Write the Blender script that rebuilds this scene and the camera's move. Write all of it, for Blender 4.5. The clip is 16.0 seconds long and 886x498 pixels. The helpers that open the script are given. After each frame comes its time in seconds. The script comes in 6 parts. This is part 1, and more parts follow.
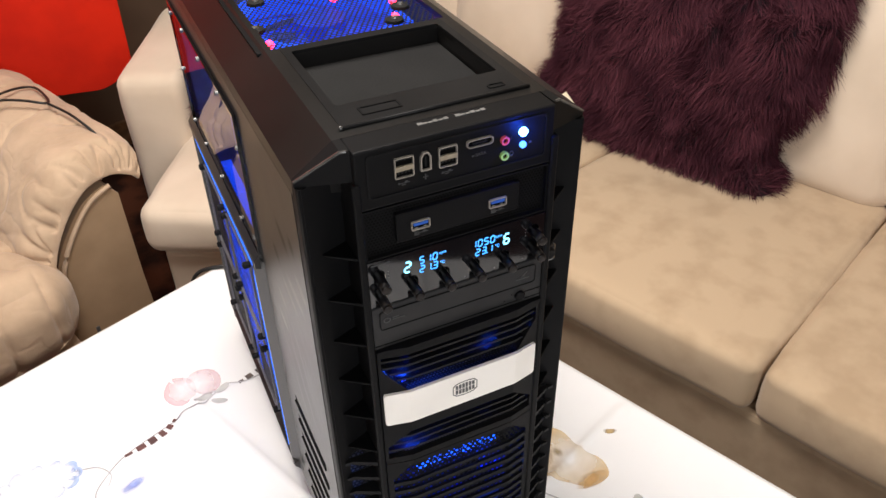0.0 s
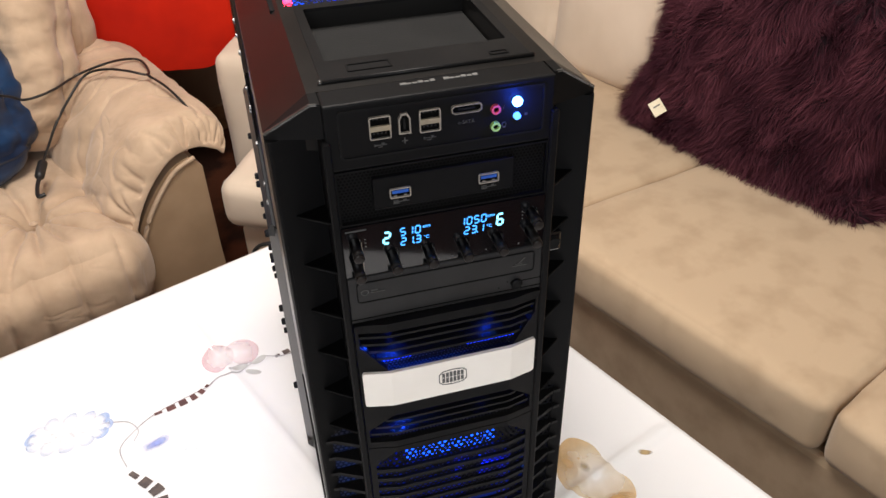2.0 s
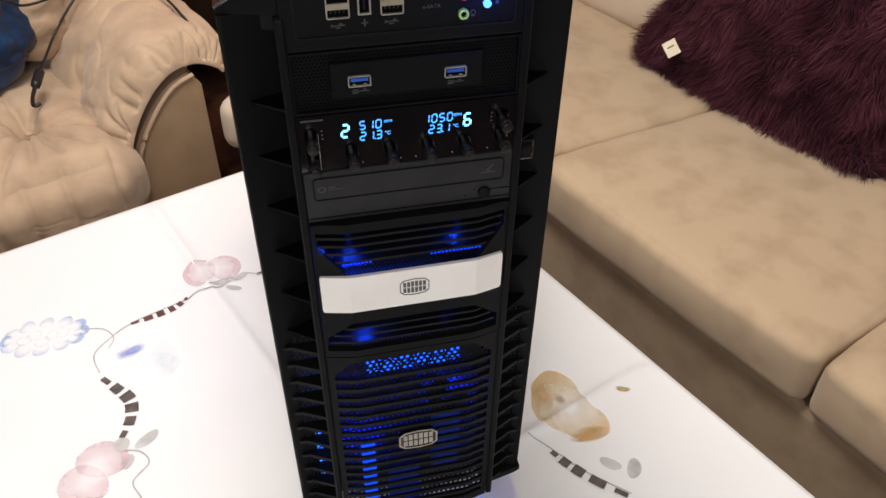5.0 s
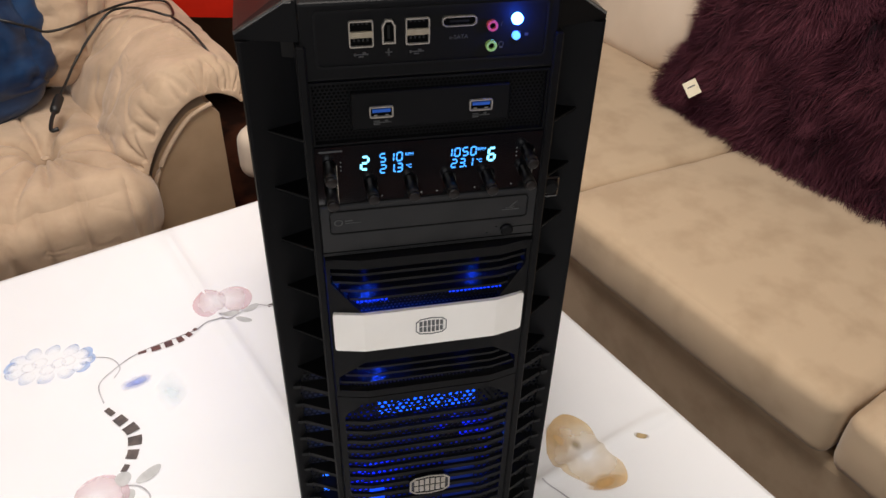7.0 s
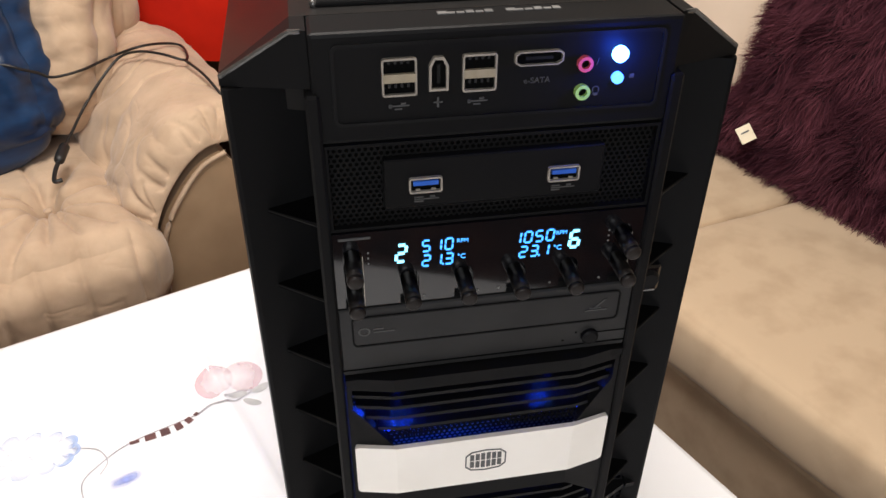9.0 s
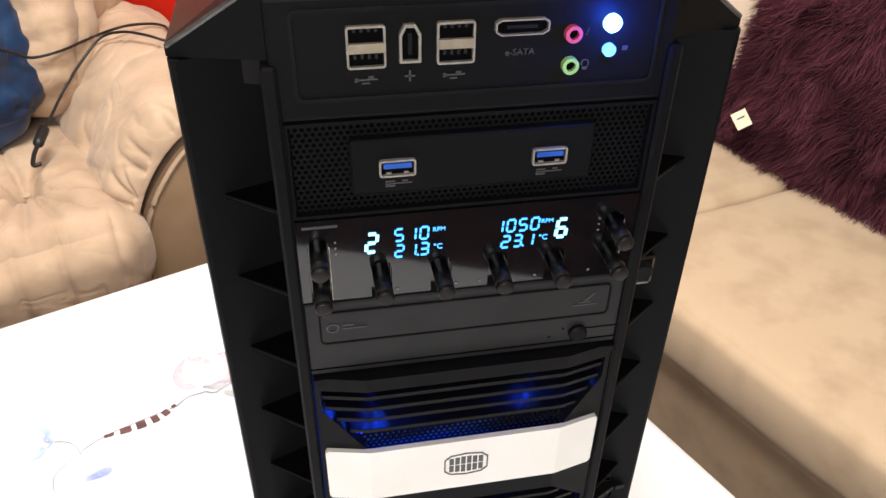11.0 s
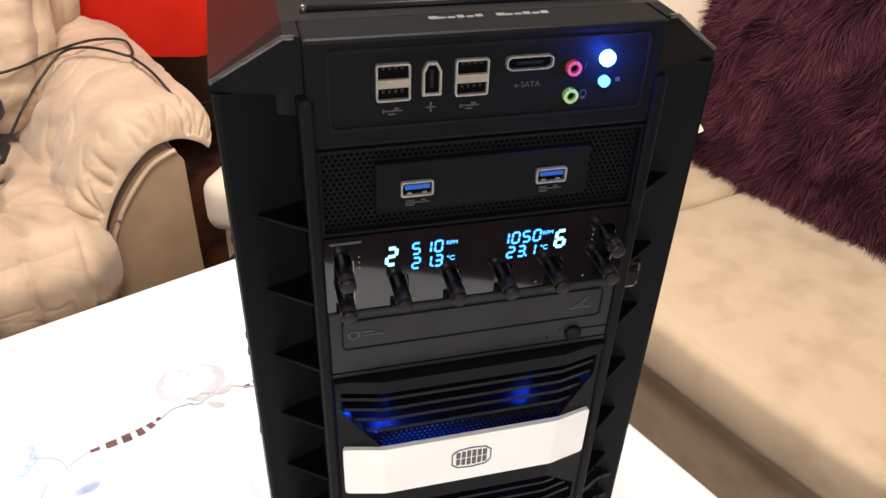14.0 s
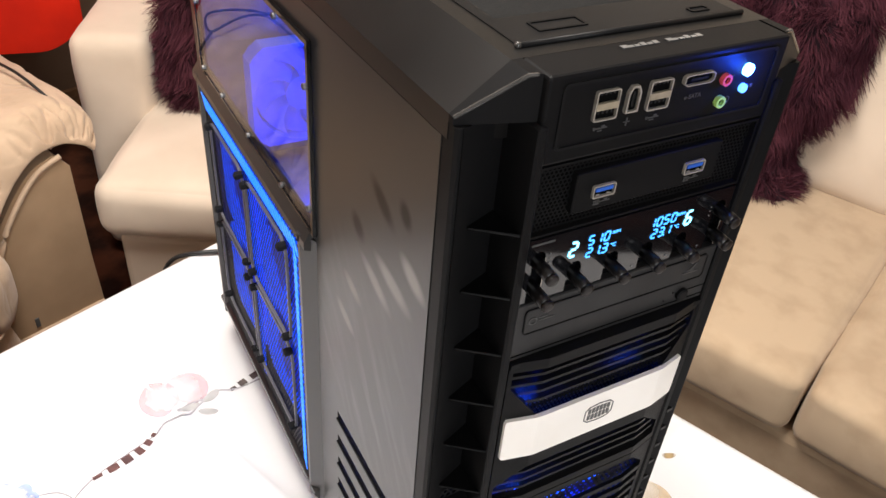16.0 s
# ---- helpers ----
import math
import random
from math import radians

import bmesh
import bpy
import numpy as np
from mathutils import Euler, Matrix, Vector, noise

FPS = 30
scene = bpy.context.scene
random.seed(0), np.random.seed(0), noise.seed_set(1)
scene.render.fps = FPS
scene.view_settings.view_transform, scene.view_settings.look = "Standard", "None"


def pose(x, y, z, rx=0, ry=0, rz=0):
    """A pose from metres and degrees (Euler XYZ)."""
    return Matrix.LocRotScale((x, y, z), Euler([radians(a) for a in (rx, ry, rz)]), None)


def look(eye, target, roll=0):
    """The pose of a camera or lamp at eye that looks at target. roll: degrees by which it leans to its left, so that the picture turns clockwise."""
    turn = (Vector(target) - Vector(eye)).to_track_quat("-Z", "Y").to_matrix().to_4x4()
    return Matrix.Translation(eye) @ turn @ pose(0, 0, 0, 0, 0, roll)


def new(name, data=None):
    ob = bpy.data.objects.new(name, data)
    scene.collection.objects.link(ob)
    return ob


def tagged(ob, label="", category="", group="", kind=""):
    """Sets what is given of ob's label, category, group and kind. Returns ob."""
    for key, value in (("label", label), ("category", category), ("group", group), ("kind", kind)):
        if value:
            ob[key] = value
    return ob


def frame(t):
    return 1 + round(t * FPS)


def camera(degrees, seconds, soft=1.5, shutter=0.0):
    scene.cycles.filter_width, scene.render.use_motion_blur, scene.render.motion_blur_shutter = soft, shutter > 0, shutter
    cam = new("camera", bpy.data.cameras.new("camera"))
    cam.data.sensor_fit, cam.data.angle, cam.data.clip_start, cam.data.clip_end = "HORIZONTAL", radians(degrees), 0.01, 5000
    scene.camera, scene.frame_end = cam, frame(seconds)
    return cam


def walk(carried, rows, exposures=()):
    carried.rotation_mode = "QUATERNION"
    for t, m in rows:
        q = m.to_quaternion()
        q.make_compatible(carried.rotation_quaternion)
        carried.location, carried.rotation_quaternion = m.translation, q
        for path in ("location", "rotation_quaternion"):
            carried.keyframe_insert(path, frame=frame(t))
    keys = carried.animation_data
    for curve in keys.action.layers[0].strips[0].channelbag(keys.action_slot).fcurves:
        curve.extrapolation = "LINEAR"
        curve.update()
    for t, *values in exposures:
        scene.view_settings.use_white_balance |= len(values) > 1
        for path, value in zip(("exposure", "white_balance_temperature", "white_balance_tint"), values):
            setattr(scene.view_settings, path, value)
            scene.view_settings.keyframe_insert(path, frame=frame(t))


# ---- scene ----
cam = camera(58.7, 16.0)
T = 0.52            # the table top above the floor, metres
# eye and target are given from the table top
PATH = [
    (0, (-0.212, -0.427, 0.856), (0.457, 1.022, -0.35), -1.1),
    (0.5, (-0.189, -0.434, 0.845), (0.389, 1.061, -0.35), -1.7),
    (1, (-0.169, -0.444, 0.838), (0.332, 1.088, -0.347), -2.3),
    (1.5, (-0.141, -0.449, 0.827), (0.325, 1.091, -0.36), -1.8),
    (2, (-0.121, -0.445, 0.813), (0.291, 1.113, -0.371), -1.6),
    (2.5, (-0.101, -0.446, 0.799), (0.258, 1.114, -0.4), -1.4),
    (3, (-0.089, -0.449, 0.789), (0.256, 1.109, -0.417), -1.0),
    (3.5, (-0.085, -0.451, 0.781), (0.269, 1.073, -0.465), -0.4),
    (4, (-0.084, -0.452, 0.776), (0.273, 1.054, -0.491), 0.1),
    (4.2, (-0.083, -0.453, 0.774), (0.272, 1.044, -0.505), 0.3),
    (6.5, (-0.089, -0.448, 0.765), (0.27, 1.041, -0.522), 1.9),
    (7, (-0.086, -0.433, 0.758), (0.254, 1.115, -0.461), 1.6),
    (7.5, (-0.084, -0.404, 0.744), (0.23, 1.184, -0.43), 0.3),
    (8, (-0.081, -0.365, 0.725), (0.214, 1.241, -0.43), -0.1),
    (8.5, (-0.081, -0.329, 0.711), (0.214, 1.283, -0.435), -0.2),
    (9, (-0.079, -0.297, 0.702), (0.22, 1.321, -0.434), 0.5),
    (9.5, (-0.072, -0.275, 0.692), (0.24, 1.323, -0.47), 1.5),
    (12, (-0.065, -0.27, 0.683), (0.248, 1.323, -0.484), 0.8),
    (12.5, (-0.064, -0.268, 0.681), (0.246, 1.322, -0.492), 1.0),
    (13, (-0.066, -0.271, 0.687), (0.258, 1.324, -0.475), 1.3),
    (13.5, (-0.078, -0.282, 0.697), (0.275, 1.323, -0.442), 2.0),
    (14, (-0.099, -0.293, 0.707), (0.331, 1.287, -0.441), 2.1),
    (14.5, (-0.129, -0.301, 0.713), (0.388, 1.244, -0.447), 2.2),
    (15, (-0.172, -0.306, 0.72), (0.436, 1.183, -0.469), 3.3),
    (15.5, (-0.231, -0.292, 0.737), (0.488, 1.147, -0.452), 4.2),
    (16, (-0.284, -0.258, 0.743), (0.551, 1.112, -0.451), 5.0),
]
walk(cam, [(t, Matrix.Translation((0, 0, T)) @ look(eye, target, roll)) for t, eye, target, roll in PATH],
     [(0, 0.0), (1.5, -0.05), (3.5, -0.27), (6.5, -0.33), (7.5, -0.42), (8.2, -0.32), (9.5, 0.1), (12, 0.35), (14.5, 0.33), (16, 0.2)])
A = Matrix.Rotation(radians(22), 4, "Z")                       # table, sofa, armchair and room run along this turn
UP = Matrix.Translation((0, 0, T))

# ---- light ----
world = bpy.data.worlds.new("world")
scene.world = world
world.use_nodes = True
world.node_tree.nodes["Background"].inputs[0].default_value = (1.0, 0.86, 0.70, 1)
world.node_tree.nodes["Background"].inputs[1].default_value = 0.05


def lamp(name, kind, place, energy, colour, size=0.1, target=None):
    data = bpy.data.lights.new(name, kind)
    data.energy, data.color = energy, colour
    if kind == "AREA":
        data.shape, data.size = "DISK", size
    else:
        data.shadow_soft_size = size
    ob = new(name, data)
    ob.matrix_world = look(place, target) if target else pose(*place)
    return ob


lamp("ceiling_lamp", "AREA", (-0.17, 0.52, T + 1.85), 51, (1.0, 0.93, 0.865), 0.90, (-0.05, 0.5, T))
# unseen soft light added as a fill for the surfaces that face the camera
lamp("front_fill_light", "AREA", (-0.40, -1.80, T + 1.05), 25, (0.95, 0.97, 1.0), 1.2, (0.0, 0.3, T + 0.2))

# ---- materials ----


def mat(name, a, b=None, rough=0.6, metal=0.0, scale=30.0, fine=400.0, bump=0.1, contrast=(0.35, 0.65), detail=6.0, stretch=None, island=0.0, spec=0.5,
        sheen=0.0, lumps=0.0, emit=None, power=0.0, alpha=1.0, coat=0.0, rough_var=0.0, ridge=0.0):
    m = bpy.data.materials.new(name)
    m.use_nodes = True
    nt = m.node_tree
    p = nt.nodes["Principled BSDF"]
    tc = nt.nodes.new("ShaderNodeTexCoord")
    src = tc.outputs["Object"]
    if stretch:
        mp = nt.nodes.new("ShaderNodeMapping")
        mp.inputs["Scale"].default_value = stretch
        nt.links.new(src, mp.inputs["Vector"])
        src = mp.outputs["Vector"]
    n = nt.nodes.new("ShaderNodeTexNoise")
    n.inputs["Scale"].default_value, n.inputs["Detail"].default_value = scale, detail
    nt.links.new(src, n.inputs["Vector"])
    r = nt.nodes.new("ShaderNodeValToRGB")
    b = b or tuple(c * 0.75 for c in a)
    r.color_ramp.elements[0].position, r.color_ramp.elements[1].position = contrast
    r.color_ramp.elements[0].color, r.color_ramp.elements[1].color = (*b, 1), (*a, 1)
    nt.links.new(n.outputs["Fac"], r.inputs["Fac"])
    colour = r.outputs["Color"]
    if island:
        g = nt.nodes.new("ShaderNodeNewGeometry")
        mr = nt.nodes.new("ShaderNodeMapRange")
        mr.inputs["To Min"].default_value, mr.inputs["To Max"].default_value = 1 - island, 1 + island
        mx = nt.nodes.new("ShaderNodeVectorMath")
        mx.operation = "SCALE"
        nt.links.new(g.outputs["Random Per Island"], mr.inputs["Value"])
        nt.links.new(colour, mx.inputs[0])
        nt.links.new(mr.outputs["Result"], mx.inputs["Scale"])
        colour = mx.outputs["Vector"]
    nt.links.new(colour, p.inputs["Base Color"])
    p.inputs["Roughness"].default_value, p.inputs["Metallic"].default_value = rough, metal
    p.inputs["Specular IOR Level"].default_value = spec
    p.inputs["Sheen Weight"].default_value, p.inputs["Coat Weight"].default_value = sheen, coat
    p.inputs["Alpha"].default_value = alpha
    if rough_var:
        rr = nt.nodes.new("ShaderNodeMapRange")
        rr.inputs["To Min"].default_value, rr.inputs["To Max"].default_value = rough - rough_var, rough + rough_var
        nt.links.new(n.outputs["Fac"], rr.inputs["Value"])
        nt.links.new(rr.outputs["Result"], p.inputs["Roughness"])
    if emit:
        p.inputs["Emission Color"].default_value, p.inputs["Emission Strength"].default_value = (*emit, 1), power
    if bump:
        f = nt.nodes.new("ShaderNodeTexNoise")
        f.inputs["Scale"].default_value, f.inputs["Detail"].default_value = fine, 3
        nt.links.new(src, f.inputs["Vector"])
        bp = nt.nodes.new("ShaderNodeBump")
        bp.inputs["Strength"].default_value, bp.inputs["Distance"].default_value = bump, 0.002
        nt.links.new(f.outputs["Fac"], bp.inputs["Height"])
        if lumps:
            l1 = nt.nodes.new("ShaderNodeTexNoise")
            l1.inputs["Scale"].default_value, l1.inputs["Detail"].default_value, l1.inputs["Distortion"].default_value = 22, 4, 1.2
            nt.links.new(src, l1.inputs["Vector"])
            b1 = nt.nodes.new("ShaderNodeBump")
            b1.inputs["Strength"].default_value, b1.inputs["Distance"].default_value = lumps, 0.012
            nt.links.new(l1.outputs["Fac"], b1.inputs["Height"])
            nt.links.new(b1.outputs["Normal"], bp.inputs["Normal"])
        if ridge:
            # thin folds: sharp valleys where a warped noise crosses its middle
            w = nt.nodes.new("ShaderNodeTexNoise")
            w.inputs["Scale"].default_value, w.inputs["Detail"].default_value, w.inputs["Distortion"].default_value = 9, 2, 0.8
            nt.links.new(src, w.inputs["Vector"])
            sub = nt.nodes.new("ShaderNodeMath")
            sub.operation, sub.inputs[1].default_value = "SUBTRACT", 0.5
            ab = nt.nodes.new("ShaderNodeMath")
            ab.operation = "ABSOLUTE"
            rr2 = nt.nodes.new("ShaderNodeMapRange")
            rr2.interpolation_type = "SMOOTHSTEP"
            rr2.inputs["From Max"].default_value = 0.05
            nt.links.new(w.outputs["Fac"], sub.inputs[0])
            nt.links.new(sub.outputs[0], ab.inputs[0])
            nt.links.new(ab.outputs[0], rr2.inputs["Value"])
            b2 = nt.nodes.new("ShaderNodeBump")
            b2.inputs["Strength"].default_value, b2.inputs["Distance"].default_value = ridge, 0.006
            nt.links.new(rr2.outputs[0], b2.inputs["Height"])
            nt.links.new(b2.outputs["Normal"], (b1 if lumps else bp).inputs["Normal"])
        nt.links.new(bp.outputs["Normal"], p.inputs["Normal"])
    return m


def glass(name, colour, rough=0.0):
    m = bpy.data.materials.new(name)
    m.use_nodes = True
    nt = m.node_tree
    nt.nodes.remove(nt.nodes["Principled BSDF"])
    t, g, mix, fr = (nt.nodes.new("ShaderNodeBsdf" + "Transparent"), nt.nodes.new("ShaderNodeBsdfGlossy"), nt.nodes.new("ShaderNodeMixShader"), nt.nodes.new("ShaderNodeFresnel"))
    t.inputs["Color"].default_value = (*colour, 1)
    g.inputs["Roughness"].default_value = rough
    fr.inputs["IOR"].default_value = 1.5
    nt.links.new(fr.outputs[0], mix.inputs[0])
    nt.links.new(t.outputs[0], mix.inputs[1])
    nt.links.new(g.outputs[0], mix.inputs[2])
    nt.links.new(mix.outputs[0], nt.nodes["Material Output"].inputs[0])
    return m


BLACK = mat("black_plastic", (0.0075, 0.0074, 0.0078), (0.0055, 0.0055, 0.0058), 0.45, scale=8, fine=1500, bump=0.05, rough_var=0.06, spec=0.07)
TOP_BLACK = mat("black_satin_plastic", (0.007, 0.0065, 0.0062), (0.005, 0.0047, 0.0045), 0.34, scale=8, fine=1500, bump=0.05, rough_var=0.08, spec=0.28)
# paler black for thin edges: their highlight is put into the colour
GLINT = mat("black_edge_glint", (0.060, 0.058, 0.055), (0.035, 0.034, 0.032), 0.25, scale=60, bump=0, spec=0.8)
STEEL_BLACK = mat("black_painted_steel", (0.020, 0.019, 0.019), (0.014, 0.0135, 0.0135), 0.34, scale=12, fine=1200, bump=0.04, rough_var=0.06, spec=0.65)
TRIM = mat("black_trim", (0.010, 0.010, 0.0104), (0.007, 0.007, 0.0073), 0.40, spec=0.10, scale=20, fine=1400, bump=0.04)
GLOSS = mat("glossy_black", (0.006, 0.006, 0.007), (0.004, 0.004, 0.005), 0.06, scale=10, bump=0, coat=0.5)
# darker copy of the black plastic: shade on the fin tops put into the colour
FIN_SHADED = mat("shaded_black_plastic", (0.0032, 0.0032, 0.0034), (0.0025, 0.0025, 0.0027), 0.6, bump=0.05, spec=0.03)
RUBBER = mat("black_rubber", (0.010, 0.010, 0.010), None, 0.75, bump=0.2, spec=0.15)
MESH = mat("black_perforated_metal", (0.012, 0.012, 0.013), None, 0.5, metal=0.0, bump=0, spec=0.08)
DRIVE = mat("drive_bezel", (0.020, 0.020, 0.0205), (0.015, 0.015, 0.0155), 0.45, spec=0.25, fine=1800, bump=0.06)
CHROME = mat("port_metal", (0.44, 0.40, 0.34), (0.34, 0.31, 0.27), 0.32, metal=0.35, scale=200, bump=0.03)
TIN = mat("port_tongue", (0.38, 0.325, 0.235), (0.30, 0.255, 0.18), 0.4, metal=0.2, scale=150, bump=0.03)
DARKHOLE = mat("port_inside", (0.003, 0.003, 0.003), None, 0.8, bump=0, spec=0.03)
USB_BLUE = mat("blue_port_tongue", (0.02, 0.12, 0.55), (0.02, 0.09, 0.42), 0.35, bump=0)
PINK = mat("pink_jack", (0.75, 0.10, 0.14), None, 0.35, bump=0)
GREEN = mat("green_jack", (0.42, 0.70, 0.18), None, 0.35, bump=0)
PRINT = mat("grey_print", (0.060, 0.060, 0.060), None, 0.5, bump=0)
SILVER_PRINT = mat("silver_print", (0.22, 0.22, 0.215), None, 0.35, metal=0.3, bump=0)
WHITE_PLATE = mat("white_plate", (0.88, 0.845, 0.79), (0.84, 0.80, 0.74), 0.38, scale=25, fine=900, bump=0.03)
LOGO_GREY = mat("logo_grey", (0.10, 0.10, 0.10), None, 0.5, bump=0)
LED_BLUE = mat("blue_led", (0.1, 0.3, 1.0), None, 0.3, bump=0, emit=(0.07, 0.26, 1.0), power=28)
LED_BLUE_DIM = mat("blue_led_dim", (0.1, 0.3, 1.0), None, 0.3, bump=0, emit=(0.08, 0.30, 1.0), power=3.2)
LED_RED = mat("red_led", (1.0, 0.05, 0.1), None, 0.3, bump=0, emit=(1.0, 0.02, 0.06), power=9)
DIGIT = mat("display_digit", (0.1, 0.4, 0.9), None, 0.4, bump=0, emit=(0.05, 0.34, 1.0), power=1.9)
DIGIT_BIG = mat("display_digit_bright", (0.3, 0.7, 0.9), None, 0.4, bump=0, emit=(0.22, 0.72, 1.0), power=2.6)
KNOB = mat("smoked_knob", (0.008, 0.007, 0.007), None, 0.30, bump=0, coat=0.0, spec=0.35)
KNOB_TIP = mat("smoked_knob_tip", (0.013, 0.010, 0.009), None, 0.35, bump=0, coat=0.0, spec=0.2)
# fan plastics that emit: the blue light falling on them is put into the material
FAN_BLUE = mat("glowing_blue_fan", (0.01, 0.05, 0.7), (0.005, 0.03, 0.4), 0.55, spec=0.1, scale=40, bump=0, emit=(0.001, 0.050, 1.0), power=0.36)
GLOW_DIM = mat("dim_blue_glow", (0.01, 0.04, 0.30), (0.005, 0.02, 0.2), 0.55, spec=0.1, scale=40, bump=0, emit=(0.001, 0.045, 1.0), power=0.05)
GLOW_EDGE = mat("blue_edge_glow", (0.01, 0.08, 0.8), (0.005, 0.05, 0.6), 0.55, spec=0.1, scale=40, bump=0, emit=(0.002, 0.08, 1.0), power=1.0)
FAN_PALE = mat("glowing_pale_fan", (0.10, 0.16, 0.7), (0.06, 0.12, 0.6), 0.5, spec=0.1, scale=40, bump=0, emit=(0.015, 0.08, 1.0), power=0.30)
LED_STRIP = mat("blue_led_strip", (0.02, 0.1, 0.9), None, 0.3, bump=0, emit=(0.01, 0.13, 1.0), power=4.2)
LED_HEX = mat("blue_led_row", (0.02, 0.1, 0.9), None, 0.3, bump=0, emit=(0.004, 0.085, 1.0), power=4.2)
SLOT_GLOW = mat("blue_slot_glow", (0.02, 0.2, 0.9), None, 0.3, bump=0, emit=(0.010, 0.17, 1.0), power=1.5)
LED_GLOW = mat("blue_glow_patch", (0.01, 0.05, 0.7), None, 0.3, bump=0, emit=(0.002, 0.04, 1.0), power=2.6)
FAN_FRAME = mat("fan_frame_grey", (0.13, 0.125, 0.12), (0.10, 0.097, 0.093), 0.4, bump=0.05)
BOARD = mat("motherboard_tray", (0.20, 0.20, 0.22), (0.13, 0.13, 0.15), 0.5, metal=0.2, scale=60, bump=0.05)
WINDOW = glass("acrylic_window", (0.80, 0.80, 0.84))
SCREW = mat("screw_steel", (0.22, 0.215, 0.21), None, 0.42, metal=1.0, bump=0)

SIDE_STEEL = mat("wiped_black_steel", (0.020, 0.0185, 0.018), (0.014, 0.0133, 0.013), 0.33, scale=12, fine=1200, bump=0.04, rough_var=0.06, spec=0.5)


def wiped(m, along, across, centre, reach):
    """Dry wiping streaks in a paint: pale dusty lines along one direction, within reach of a centre."""
    nt = m.node_tree
    p = nt.nodes["Principled BSDF"]
    old = p.inputs["Base Color"].links[0].from_socket
    tc = nt.nodes.new("ShaderNodeTexCoord")
    dots = []
    for way, k in ((across, 75.0), (along, 11.0)):
        d = nt.nodes.new("ShaderNodeVectorMath")
        d.operation = "DOT_PRODUCT"
        d.inputs[1].default_value = [w * k for w in way]
        nt.links.new(tc.outputs["Object"], d.inputs[0])
        dots.append(d.outputs["Value"])
    c = nt.nodes.new("ShaderNodeCombineXYZ")
    nt.links.new(dots[0], c.inputs[0])
    nt.links.new(dots[1], c.inputs[1])
    n = nt.nodes.new("ShaderNodeTexNoise")
    n.inputs["Scale"].default_value, n.inputs["Detail"].default_value = 1.0, 2.0
    nt.links.new(c.outputs[0], n.inputs["Vector"])
    r = nt.nodes.new("ShaderNodeMapRange")
    r.inputs["From Min"].default_value, r.inputs["From Max"].default_value = 0.48, 0.70
    nt.links.new(n.outputs["Fac"], r.inputs["Value"])
    dist = nt.nodes.new("ShaderNodeVectorMath")
    dist.operation = "DISTANCE"
    dist.inputs[1].default_value = centre
    nt.links.new(tc.outputs["Object"], dist.inputs[0])
    f = nt.nodes.new("ShaderNodeMapRange")
    f.inputs["From Min"].default_value, f.inputs["From Max"].default_value = reach * 0.45, reach
    f.inputs["To Min"].default_value, f.inputs["To Max"].default_value = 1.0, 0.0
    nt.links.new(dist.outputs["Value"], f.inputs["Value"])
    mul = nt.nodes.new("ShaderNodeMath")
    mul.operation = "MULTIPLY"
    nt.links.new(r.outputs[0], mul.inputs[0])
    nt.links.new(f.outputs[0], mul.inputs[1])
    mix = nt.nodes.new("ShaderNodeMixRGB")
    mix.inputs[2].default_value = (0.07, 0.068, 0.066, 1)
    nt.links.new(mul.outputs[0], mix.inputs[0])
    nt.links.new(old, mix.inputs[1])
    nt.links.new(mix.outputs[0], p.inputs["Base Color"])




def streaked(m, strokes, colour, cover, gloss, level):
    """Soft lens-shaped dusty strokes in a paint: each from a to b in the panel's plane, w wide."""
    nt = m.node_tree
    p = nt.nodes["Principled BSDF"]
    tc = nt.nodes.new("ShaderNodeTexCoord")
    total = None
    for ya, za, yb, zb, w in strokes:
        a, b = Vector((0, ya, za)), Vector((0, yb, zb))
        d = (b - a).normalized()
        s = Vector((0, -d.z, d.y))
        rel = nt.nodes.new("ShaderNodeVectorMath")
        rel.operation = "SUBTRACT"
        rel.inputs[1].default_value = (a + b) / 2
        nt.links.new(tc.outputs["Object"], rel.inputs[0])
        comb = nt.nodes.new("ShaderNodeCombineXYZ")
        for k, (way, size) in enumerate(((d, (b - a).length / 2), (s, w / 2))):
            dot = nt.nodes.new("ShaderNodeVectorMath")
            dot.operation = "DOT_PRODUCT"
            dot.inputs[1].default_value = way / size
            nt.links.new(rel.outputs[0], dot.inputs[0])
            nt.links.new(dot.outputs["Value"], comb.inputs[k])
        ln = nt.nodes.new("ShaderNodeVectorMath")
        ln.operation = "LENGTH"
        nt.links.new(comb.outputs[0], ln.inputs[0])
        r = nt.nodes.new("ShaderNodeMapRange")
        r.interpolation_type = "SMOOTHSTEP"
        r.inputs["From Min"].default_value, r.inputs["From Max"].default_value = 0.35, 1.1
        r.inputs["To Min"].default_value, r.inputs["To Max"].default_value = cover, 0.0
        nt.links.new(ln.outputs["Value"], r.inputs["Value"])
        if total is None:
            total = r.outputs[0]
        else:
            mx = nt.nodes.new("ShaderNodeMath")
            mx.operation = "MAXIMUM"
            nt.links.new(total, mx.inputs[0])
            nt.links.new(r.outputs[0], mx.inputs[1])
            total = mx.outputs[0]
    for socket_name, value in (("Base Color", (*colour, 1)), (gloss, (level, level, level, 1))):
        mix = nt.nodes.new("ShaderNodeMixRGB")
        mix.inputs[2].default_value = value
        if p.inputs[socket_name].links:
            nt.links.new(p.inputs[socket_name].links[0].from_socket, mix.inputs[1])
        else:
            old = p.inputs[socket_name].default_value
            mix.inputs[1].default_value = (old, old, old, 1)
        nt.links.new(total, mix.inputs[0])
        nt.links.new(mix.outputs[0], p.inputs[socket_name])


